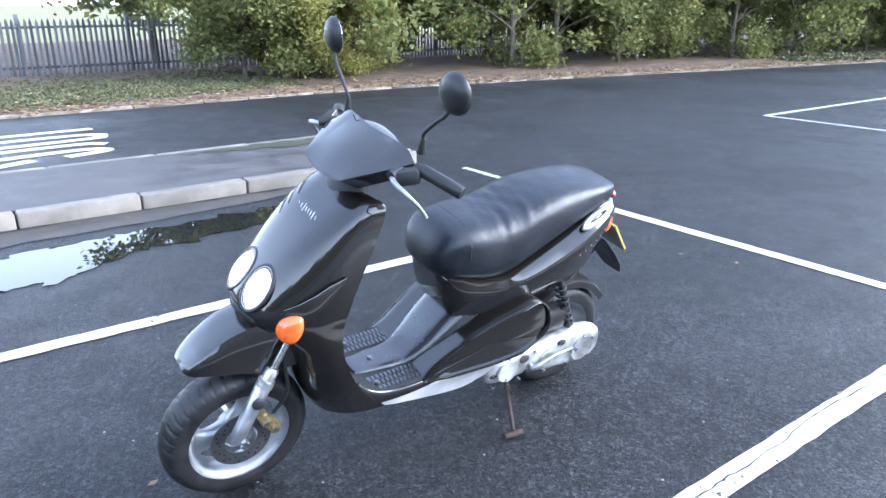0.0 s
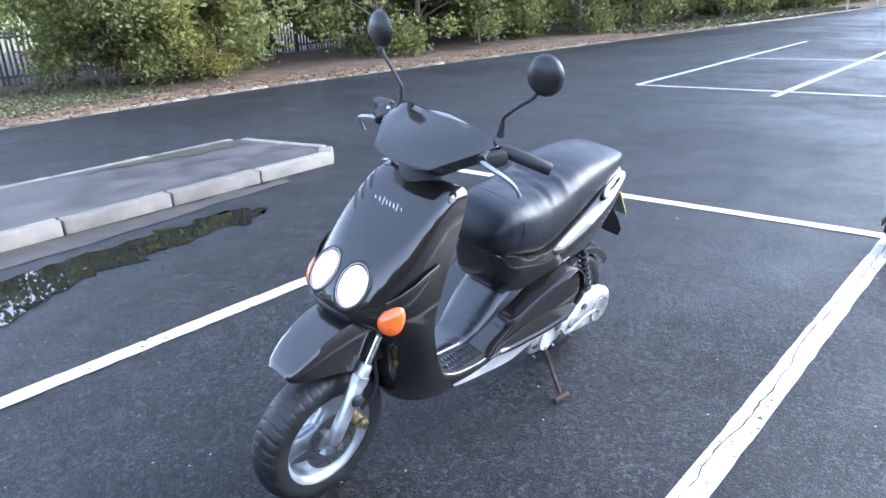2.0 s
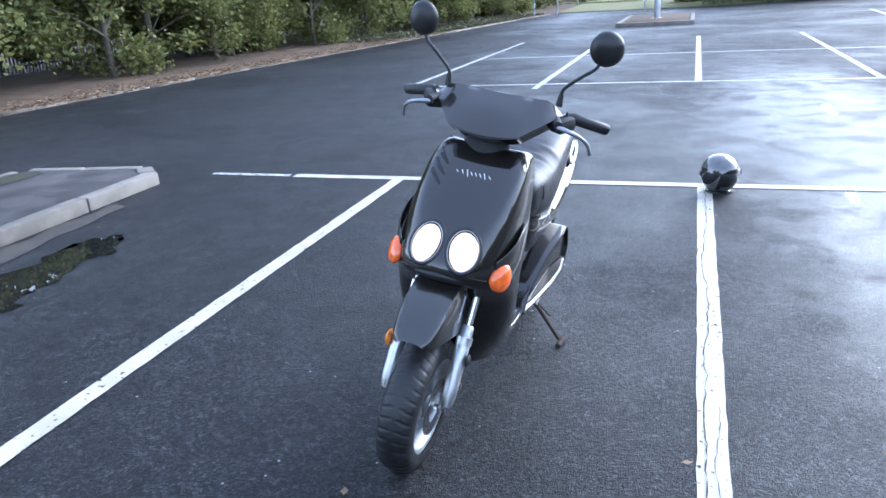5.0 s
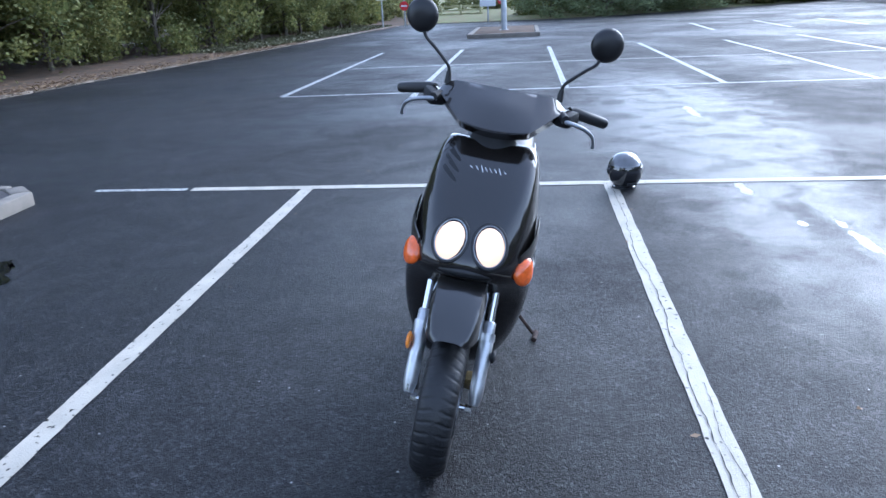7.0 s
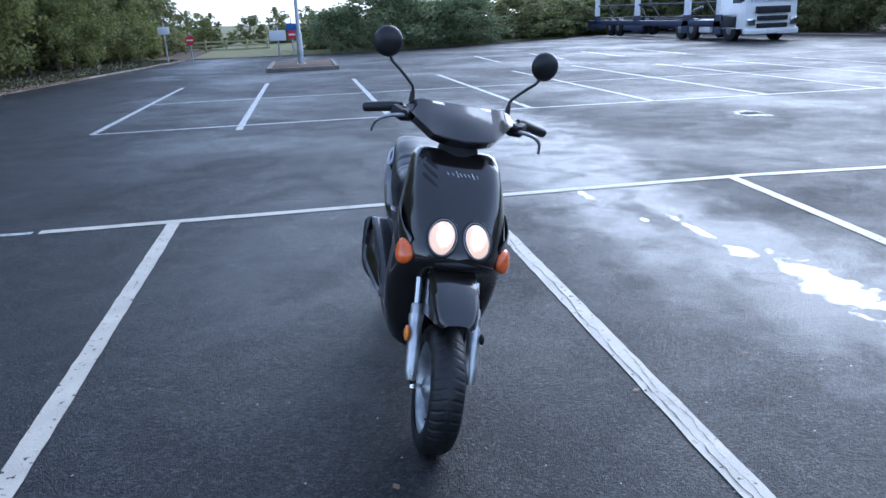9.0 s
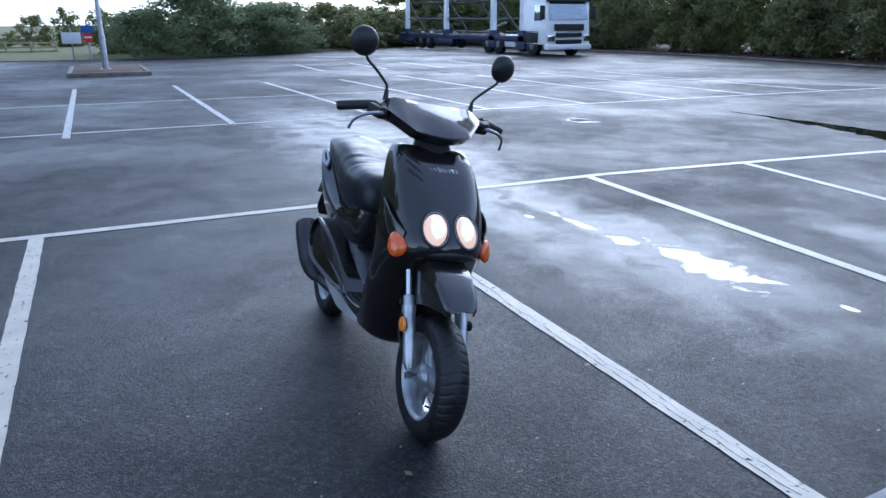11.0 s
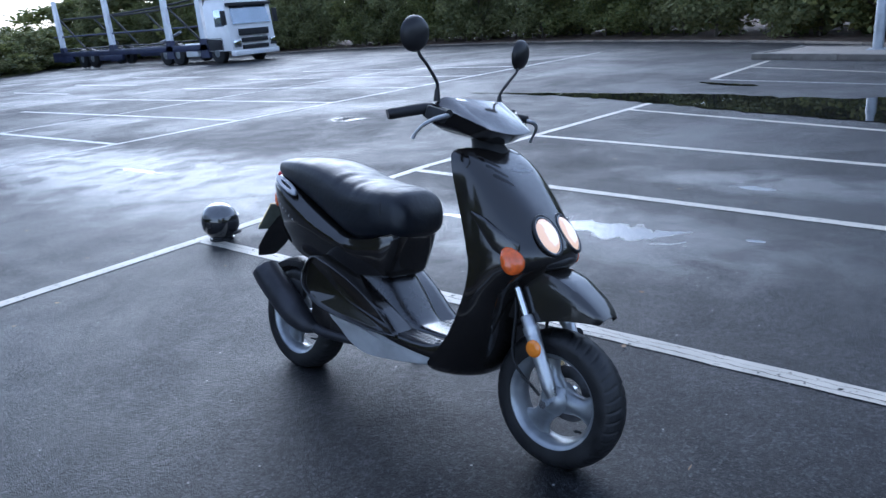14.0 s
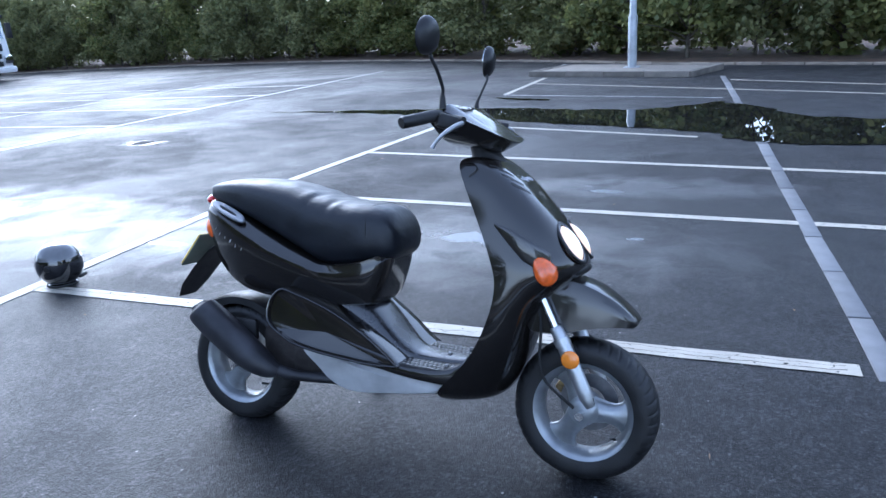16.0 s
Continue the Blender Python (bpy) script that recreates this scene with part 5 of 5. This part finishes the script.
def bar_row(y):
    """Top, nose, underside and back of the cover across the bars: a broad front between two creases."""
    a = abs(y)
    if a <= .112:
        nose = (1.096 - .9 * y * y, 1.061 + 1.25 * y * y)
    else:
        u = (a - .112) / .118
        nose = (1.0847 - .158 * u, 1.0767 + .078 * u)
    top = (.938 - .10 * a, 1.1765 - .9 * max(0, a - .17))
    return (y, *top, *nose, nose[0] - .058 + .15 * max(0, a - .112), nose[1] - .030, .899, 1.050 + 1.15 * y * y)


BAR = [bar_row(y) for y in (-.230, -.205, -.18, -.155, -.13, -.113, -.111, -.09, -.06, -.03, 0, .03, .06, .09, .111, .113, .13, .155, .18, .205, .230)]
rings, face = [], []
for r in BAR:
    y, pts = r[0], [np.array(r[k:k + 2]) for k in (1, 3, 5, 7)]
    ring = []
    for a, b in ((pts[0], pts[1]), (pts[1], pts[2]), (pts[2], pts[3]), (pts[3], pts[0])):
        ring += [(*(a + (b - a) * u)[:1], y, (a + (b - a) * u)[1]) for u in (0, .08, .5, .92)]
    rings.append(ring)
    if abs(y) < .112:
        a, b = pts[0], pts[1]
        n = np.array([-(b - a)[1], (b - a)[0]])
        n = n / np.linalg.norm(n)
        n = n if n[0] > 0 else -n
        swell = .03 + .97 * (1 - (y / .1115) ** 2)
        face.append([(*(a + (b - a) * u + n * h * swell)[:1], y, (a + (b - a) * u + n * h * swell)[1]) for u, h in ((.015, -.002), (.02, .001), (.12, .0035), (.25, .007), (.4, .0105), (.5, .011), (.6, .0105), (.75, .0085), (.88, .006), (.98, .003), (.985, -.002))])
bars = part("handlebar_cover", loft(rings), PAINT, scooter, "glossy black handlebar cover", smooth=24)
part("front_panel", loft(face, None, caps=False, closed=False), PAINT, bars, "glossy black lens-shaped front panel", smooth=40)
rings = []
for y, q in ((-.115, .003), (-.10, .014), (-.06, .024), (0, .028), (.06, .024), (.10, .014), (.115, .003)):
    rings.append([(.908 + q * math.cos(a) * .55, y, 1.153 + q * (.20 * math.sin(a) - .25 * math.cos(a)) + (.010 - .9 * y * y)) for a in (2 * math.pi * k / 16 for k in range(16))])
part("instrument_panel", loft(rings), DIAL, bars, "grey instrument panel under clear glass")
for s in (1, -1):
    part("grip", tube([(.925, s * .222, 1.140), (.918, s * .235, 1.138), (.914, s * .236, 1.137), (.862, s * .344, 1.112), (.858, s * .351, 1.110)], [.015, .015, .0185, .0185, .016], 16), RUBBER, scooter, "black rubber handlebar grip")
    bm = bmesh.new()
    box(bm, (-.035, -.03, -.022), (.035, .03, .022), .012, pose(.945, s * .218, 1.118, 0, 15, s * -35))
    sw = part("switch_housing", bm, MATT, scooter, "black switch and lever housing")
    part("lever", tube([(.985, s * .205, 1.116), (.996, s * .240, 1.112), (.990, s * .280, 1.101), (.970, s * .308, 1.080), (.950, s * .318, 1.055), (.942, s * .320, 1.040)], [.0078, .0075, .0068, .0058, .0050, .0072], 10, steps=4), LEVER, sw, "silver brake lever")
    part("lever_perch", tube([(.95, s * .20, 1.128), (.995, s * .215, 1.121)], .014, 10), MATT, sw)
    # mirrors
    mx = .915 if s < 0 else .886
    stem = part("mirror_stem", tube([(mx, s * .186, 1.165), (mx, s * .187, 1.20), (mx + .004, s * .196, 1.222), (mx + .006, s * .245, 1.268), (mx + .004, s * .275, 1.292), (mx, s * .288, 1.315)], .0055, 10, steps=4), MATT, scooter, "thin black mirror stem")
    part("boot", tube([(mx, s * .186, 1.160), (mx, s * .187, 1.20)], [.012, .008], 10), RUBBER, stem)
    tilt = pose(0, 0, 0, 0, 6, s * 8)
    c = Vector((mx, s * .300, 1.358))
    rings = []
    for u, q in ((.024, .012), (.021, .030), (.012, .046), (.0, .0525), (-.008, .0525), (-.010, .048)):
        rings.append([c + tilt @ Vector((u, q * math.cos(a), q * 1.04 * math.sin(a))) for a in (2 * math.pi * k / 36 for k in range(36))])
    mir = part("mirror", loft(rings), PLASTIC, scooter, "round black mirror housing")
    bm = bmesh.new()
    bmesh.ops.create_cone(bm, cap_ends=True, segments=36, radius1=.047, radius2=.047, depth=.002, matrix=Matrix.Translation(c) @ tilt @ pose(-.011, 0, 0, 0, 90, 0))
    part("mirror_glass", bm, MIRROR, mir, "mirror glass")

# floor
rings = []
for x, w, z in tabled([(.60, .160, .345), (.70, .166, .340), (.80, .168, .334), (.90, .163, .330), (.965, .152, .336), (1.01, .146, .366), (1.035, .146, .42)], 4):
    rings.append([(x, w * c, z - (0.0 if abs(c) < .99 else .012) - d) for c, d in ((-1, 0), (-.96, -.006), (-.5, -.004), (0, -.003), (.5, -.004), (.96, -.006), (1, 0), (1, .012), (0, .05), (-1, .012))])
floor = part("footboard", loft(rings), MATT, scooter, "black plastic footboard")
bm = bmesh.new()
box(bm, (-.0058, -.0125, -.005), (.0058, .0125, .0055), .0012)
RIB = mesh_of("tread_rib", bm, GRIP_FLOOR)
for s in (1, -1):
    for i in range(19):
        for j in range(3):
            o = new("tread_rib", RIB)
            o.parent = floor
            o.matrix_basis = pose(.655 + i * .0158 + (j % 2) * .0079, s * (.087 + j * .0272), .3415 - .0007 * i)
for x, y in ((.72, .125), (.72, -.125), (.91, .115), (.91, -.115), (.875, .0)):
    bm = bmesh.new()
    bmesh.ops.create_cone(bm, cap_ends=True, segments=14, radius1=.009, radius2=.007, depth=.006, matrix=pose(x, y, .343 if y else .3515))
    part("screw", bm, DISC, floor, "dark steel screw head")

# riser between footboard and seat
rings = []
for x, w, zt in tabled([(.958, .040, .339), (.950, .048, .3455), (.90, .056, .3465), (.85, .062, .349), (.80, .067, .352), (.762, .073, .361), (.72, .088, .394), (.67, .106, .448), (.62, .116, .500), (.57, .123, .542), (.51, .128, .572), (.46, .130, .585)], 4):
    ring = []
    for k in range(21):
        a = math.pi * k / 20
        ca, sa = math.cos(a), math.sin(a)
        ring.append((x, w * math.copysign(abs(ca) ** .5, ca), .325 + (zt - .325) * sa ** .5))
    rings.append(ring)
part("riser", loft(rings), GRIP_FLOOR, scooter, "sheeny black plastic riser below the seat", smooth=60)

# side panels, floor edges and silver belly panels
def outline_inset(pts, d):
    """A closed outline (x, z) drawn in by d, less where it is thin."""
    pts = np.array(pts)
    c = pts.mean(axis=0)
    nxt, prv = np.roll(pts, -1, axis=0), np.roll(pts, 1, axis=0)
    t = nxt - prv
    n = np.stack([-t[:, 1], t[:, 0]], axis=1)
    n /= np.maximum(1e-9, np.linalg.norm(n, axis=1))[:, None]
    area = np.sum(pts[:, 0] * nxt[:, 1] - nxt[:, 0] * pts[:, 1])
    n = n if area > 0 else -n
    gap = np.array([min([abs(q[1] - p[1]) for q in pts if abs(q[0] - p[0]) < .02 and abs(q[1] - p[1]) > .012] + [.2]) for p in pts])
    return pts + n * np.minimum(d, gap * .3)[:, None]


def panel_point(p, d, s):
    """The side panels stand out further towards the tail."""
    w = max(0, min(1, (.72 - p[0]) / .32))
    return (p[0], s * (d + .068 * w - .14 * (p[1] - .34)), p[1])


for s in (1, -1):
    out = [(.285, .490), (.300, .535), (.340, .568), (.40, .556), (.47, .530), (.54, .497), (.61, .455), (.66, .420), (.71, .380), (.75, .347), (.765, .336), (.74, .330), (.66, .332), (.575, .345), (.48, .362), (.40, .385), (.35, .408), (.31, .432), (.288, .458)]
    pts = smooth_path([*out, out[0]], 4)[:-1]
    rings = []
    for q, d in ((.004, .050), (0, .150), (0, .174), (.003, .180), (.008, .180), (.012, .173), (.020, .171)):
        rings.append([panel_point(p, d, s) for p in outline_inset(pts, q)])
    panel = part("side_panel", loft(rings), PAINT, scooter, "glossy black side panel with raised rim", smooth=35)
    # thin bead added so that the panel's edge shows a highlight
    rim = [panel_point(p, .181, s) for p in outline_inset(pts, .004)]
    part("panel_edge_bead", tube([*rim, rim[0]], .0042, 8), PAINT, panel)
    rings = []
    for x, z, h, d in tabled([(.68, .330, .012, .164), (.74, .324, .015, .168), (.82, .316, .018, .167), (.90, .312, .022, .160), (.96, .320, .034, .151), (1.0, .345, .050, .147)], 4):
        rings.append([(x, s * (d + .008 * math.cos(a)), z + h * math.sin(a)) for a in (2 * math.pi * k / 16 for k in range(16))])
    part("floor_edge", loft(rings), PAINT, scooter, "glossy black edge of the footboard", smooth=50)
    out = [(.40, .378), (.47, .354), (.554, .337), (.66, .329), (.74, .318), (.82, .308), (.90, .300), (.985, .292), (.97, .280), (.93, .260), (.84, .243), (.72, .226), (.60, .214), (.535, .220), (.485, .250), (.435, .325)]
    pts = smooth_path([*out, out[0]], 4)[:-1]
    rings = []
    for q, d in ((0, .09), (0, .141), (.004, .148), (.020, .151)):
        rings.append([(p[0], s * (d - .06 * max(0, .33 - p[1]) - .12 * max(0, p[0] - .86) + .05 * max(0, min(1, (.62 - p[0]) / .2)) * max(0, min(1, (p[1] - .22) / .12))), p[1]) for p in outline_inset(pts, q)])
    part("belly_panel", loft(rings), SILVER_PLASTIC, scooter, "silver-grey belly panel", smooth=40)
bm = bmesh.new()
box(bm, (.52, -.11, .228), (.98, .11, .318), .03)
part("belly", bm, MATT, scooter)

# seat: (x, half width, foot, top)
SEAT = [(-.062, .055, .860, .884), (-.048, .092, .846, .905), (.02, .122, .826, .921), (.12, .140, .788, .928), (.24, .152, .734, .922), (.35, .160, .682, .900), (.44, .164, .642, .874), (.52, .163, .634, .860), (.60, .155, .648, .854), (.644, .144, .656, .847), (.675, .135, .664, .834), (.698, .121, .674, .810), (.714, .103, .686, .784), (.723, .079, .698, .762), (.727, .050, .711, .745)]
rings = []
for x, w, z0, z1 in tabled(SEAT, 9):
    ring = []
    for k in range(48):
        a = 2 * math.pi * k / 48
        ca, sa = math.cos(a), math.sin(a)
        y = w * math.copysign(abs(ca) ** .60, ca)
        z = (z0 + z1) / 2 + (z1 - z0) / 2 * math.copysign(abs(sa) ** .66, sa)
        u = (z - z0) / (z1 - z0)
        ripple = max(0, 1 - abs(x - .43) / .17) * max(0, u - .45) * (math.sin(x * 95 + y * 16 + 2 * math.sin(y * 23)) + .6 * math.sin(x * 160 - y * 31))
        ring.append((x, y * (1 - .12 * max(0, u - .5) - .05 * max(0, .4 - u)), z + .0042 * ripple + .008 * (abs(ca) ** 3) * (1 if sa > 0 else 0)))
    rings.append(ring)
seat = part("seat", loft(rings), VINYL, scooter, "black vinyl saddle with creases", smooth=60)
x0, w, z0, z1 = .628, .1495, .655, .8505
part("seam", tube([(x0 - .012 * math.sin(a), w * math.copysign(abs(math.cos(a)) ** .6, math.cos(a)) * (1 - .06 * math.sin(a)), (z0 + z1) / 2 + (z1 - z0) / 2 * 1.0 * math.sin(a) ** .66) for a in (math.pi * (k + .02) / 24.04 for k in range(25))], .0028, 6), MATT, seat)

# rear body: (x, foot, shoulder, top, half widths at foot, shoulder, top)
BODY = [(-.078, .735, .800, .828, .045, .060, .045), (-.058, .665, .812, .845, .078, .108, .085), (.0, .585, .806, .846, .098, .143, .108), (.08, .535, .768, .815, .112, .164, .124), (.18, .512, .720, .762, .122, .174, .134), (.30, .502, .672, .708, .127, .176, .142), (.40, .498, .640, .668, .130, .173, .150), (.46, .498, .626, .650, .130, .166, .152), (.53, .500, .624, .655, .126, .155, .149), (.60, .506, .638, .668, .118, .147, .142), (.634, .516, .650, .680, .106, .137, .132), (.658, .560, .660, .690, .095, .123, .120), (.682, .625, .675, .698, .082, .101, .099), (.696, .672, .686, .702, .058, .070, .069)]
REAR = [(r[0], r[5]) for r in BODY]
rings = []
for x, z0, zs, z1, wb, ws, wt in tabled(BODY, 4):
    half = [(wb * .55, z0), (wb * .85, z0 + .004), (wb, z0 + (zs - z0) * .10), (wb + (ws - wb) * .45, z0 + (zs - z0) * .38), (wb + (ws - wb) * .82, z0 + (zs - z0) * .72), (ws, zs - (zs - z0) * .03), (ws - .002, zs + (z1 - zs) * .06), (wt + .004, z1 - (z1 - zs) * .12), (wt - .004, z1), (wt * .5, z1)]
    rings.append([(x, y, z) for y, z in half] + [(x, -y, z) for y, z in half[::-1]])
rear = part("rear_body", loft(rings), PAINT, scooter, "glossy black rear bodywork", smooth=32)
for s in (1, -1):
    for k, h in enumerate((.007, .010, .007, .008, .009, .006)):
        x = .135 - k * .027
        pts = [(x + .006 * u, s * (interp(x + .006 * u, REAR) * .945 + .001), .684 + k * .0125 + u * h) for u in (-1, -.3, .3, 1)]
        part("badge_bar", script_stroke(pts, .0017), BADGE, rear, "silver slanted bar of the side badge")
    # flat cast handle with a slot, lying on the shoulder below the seat
    rings = []
    for q, w, h in ((.082, .021, -.006), (.084, .023, .002), (.080, .019, .006), (.046, .007, .006), (.043, .005, .002), (.043, .005, -.006)):
        loop = []
        for k in range(36):
            a = 2 * math.pi * k / 36
            u, v = q * math.copysign(abs(math.cos(a)) ** .7, math.cos(a)), w * math.sin(a)
            loop.append((.065 - u * .93, s * (.142 + v * .80 + h * .6 - u * .12), .812 + u * .36 - v * .55 + h * .8))
        rings.append(loop)
    part("grab_rail", loft(rings + rings[:1], None, caps=False), LEVER, scooter, "flat cast alloy grab handle")
    bm = ball((-.055, s * .088, .745), (.030, .020, .040), None, 18, 12, pose(0, 0, 0, 0, -20, s * 30))
    part("rear_indicator", bm, AMBER, scooter, "amber rear indicator")
part("tail_lamp", ball((-.078, 0, .846), (.032, .078, .026)), RED, scooter, "red tail lamp")

# plate and rear flap
bm = bmesh.new()
box(bm, (-.004, -.085, -.075), (.004, .085, .075), .004, pose(-.168, 0, .655, 0, 38, 0))
bk = bmesh.new()
box(bk, (.0045, -.088, -.078), (.008, .088, .078), .003, pose(-.168, 0, .655, 0, 38, 0))
part("plate_backing", bk, BACKING, scooter, "grey-green back of the number plate")
plate = part("number_plate", bm, PLATE, scooter, "yellow number plate with plain bars")
for z in (-.032, .032):
    for k in range(4):
        bm = bmesh.new()
        box(bm, (-.0062, -.065 + k * .036, z - .022), (-.0042, -.065 + k * .036 + .022, z + .022), 0, pose(-.168, 0, .655, 0, 38, 0))
        part("plate_bar", bm, BLACK_INK, plate)
rings = []
for x, z, w, t in ((-.02, .700, .070, .020), (-.09, .655, .075, .016), (-.16, .585, .080, .012), (-.225, .510, .075, .009), (-.262, .462, .050, .006)):
    rings.append([(x + t * math.cos(a) * .8, w * math.copysign(abs(math.sin(a)) ** .5, math.sin(a)), z + t * math.cos(a)) for a in (2 * math.pi * k / 20 for k in range(20))])
part("rear_flap", loft(rings), PLASTIC, scooter, "black plastic rear mudflap")
rings = []
for k in range(17):
    a = radians(20 + 125 * k / 16)
    q = R0 + .028
    rings.append([(RX + (q + dz) * math.cos(a), y, R0 + (q + dz) * math.sin(a)) for y, dz in ((-.068, -.03), (-.066, -.005), (-.045, .004), (0, .007), (.045, .004), (.066, -.005), (.068, -.03))])
bm = loft(rings, None, caps=False, closed=False)
bmesh.ops.solidify(bm, geom=bm.faces[:], thickness=.004)
part("rear_mudguard", bm, PLASTIC, scooter, "black rear mudguard")

# engine and transmission
rings = []
for x, w, z0, z1 in tabled([(-.105, .020, .205, .265), (-.088, .034, .172, .298), (-.01, .040, .156, .320), (.10, .040, .160, .316), (.20, .038, .172, .306), (.30, .038, .184, .304), (.40, .040, .182, .312), (.46, .036, .196, .302), (.48, .022, .225, .27)], 4):
    rings.append([(p[0], p[1] + .124, p[2]) for p in profile_ring(x, w, z0, z1, 24, 3, 2.6)])
case = part("transmission_case", loft(rings), DIRTY_ALLOY, scooter, "dirty silver alloy transmission case", smooth=45)
for x, z, q in ((.005, .238, .054), (.38, .246, .046), (.19, .242, .030)):
    bm = bmesh.new()
    bmesh.ops.create_cone(bm, cap_ends=True, segments=32, radius1=q, radius2=q * .9, depth=.014, matrix=pose(x, .165, z, 90, 0, 0))
    part("cover", bm, DIRTY_ALLOY, case)
for k in range(9):
    x, z = (-.06 + k * .062), (.290 if k % 2 else .188) - .004
    bm = bmesh.new()
    bmesh.ops.create_cone(bm, cap_ends=True, segments=6, radius1=.007, radius2=.007, depth=.012, matrix=pose(x, .161, z, 90, 0, 0))
    part("case_bolt", bm, CHROME, case)
# dark blobs laid on the case, painting the shade in its recesses
for x, z, q in ((.30, .268, .018), (.115, .288, .014), (.265, .205, .016), (-.05, .262, .010), (.44, .235, .012)):
    part("recess", ball((x, .158, z), (q * 1.5, .008, q), None, 14, 8), ENGINE, case, "dark blob painting the shade of a recess")
part("kickstart", tube([(.27, .165, .238), (.27, .188, .238), (.18, .190, .268), (.09, .192, .276), (.08, .215, .278)], [.010, .009, .008, .008, .009], 10, steps=3), LEVER, scooter, "folded kickstart lever")
bm = bmesh.new()
box(bm, (.16, -.09, .20), (.52, .085, .40), .03)
box(bm, (.30, -.10, .22), (.50, .10, .34), .02)
part("engine_block", bm, ENGINE, scooter, "dirty dark engine block")
bm = bmesh.new()
box(bm, (.08, .05, .33), (.34, .135, .43), .03)
part("air_box", bm, PLASTIC, scooter)
spring = [(.055 + .10 * u + .020 * math.cos(u * 44), .115 + .020 * math.sin(u * 44), .335 + .205 * u) for u in (k / 90 for k in range(91))]
shock = part("shock_spring", tube(spring, .0055, 6), MATT, scooter, "black rear shock spring")
part("damper", tube([(.05, .115, .318), (.155, .115, .56)], .011, 10), MATT, shock)
part("rear_axle", tube([(RX, -.10, R0), (RX, .10, R0)], .012, 10), CHROME, scooter)

# exhaust on the right
muff = part("exhaust_silencer", tube([(-.052, -.165, .452), (-.047, -.165, .448), (-.030, -.166, .434), (.06, -.170, .375), (.17, -.172, .305), (.235, -.165, .268), (.275, -.150, .252)], [.030, .050, .058, .060, .056, .042, .024], 24, steps=4), EXHAUST, scooter, "black exhaust silencer")
part("end_cap", tube([(-.058, -.165, .457), (-.046, -.165, .447)], [.035, .046], 24), MATT, muff)
part("tail_pipe", tube([(-.075, -.175, .455), (-.05, -.172, .44)], .013, 12), EXHAUST, muff)
part("exhaust_pipe", tube([(.25, -.155, .262), (.33, -.140, .242), (.43, -.120, .238), (.54, -.09, .240), (.60, -.06, .258)], [.022, .019, .018, .018, .017], 14, steps=4), EXHAUST, scooter, "black exhaust down pipe")
bm = bmesh.new()
box(bm, (.06, -.125, .34), (.16, -.10, .42), .01, pose(0, 0, 0))
part("silencer_bracket", bm, MATT, scooter)

# side stand
stand = part("side_stand", tube([(.375, .125, .225), (.378, .165, .195), (.405, .240, .135), (.428, .300, .088)], [.011, .009, .008, .008], 10, steps=3), RUST, scooter, "rusty steel side stand")
part("stand_foot", tube([(.395, .312, .080), (.470, .306, .078)], [.013, .011], 10), RUST, stand)
part("stand_spring", tube([(.385 + .006 * math.cos(u * 60), .135 + .10 * u + .006 * math.sin(u * 60), .235 - .07 * u) for u in (k / 70 for k in range(71))], .002, 5), RUST, stand)
bm = bmesh.new()
box(bm, (.345, .085, .20), (.425, .130, .250), .008)
part("stand_bracket", bm, RUST, scooter)
part("centre_stand", tube([(.47, .11, .245), (.33, .125, .205), (.25, .128, .20)], .011, 8, steps=3), RUST, scooter)
part("luggage_hook", tube([(1.055, -.02, .86), (1.025, -.02, .845), (1.015, -.02, .80), (1.02, -.02, .765), (1.03, -.02, .76)], .005, 8, steps=3), CHROME, scooter)
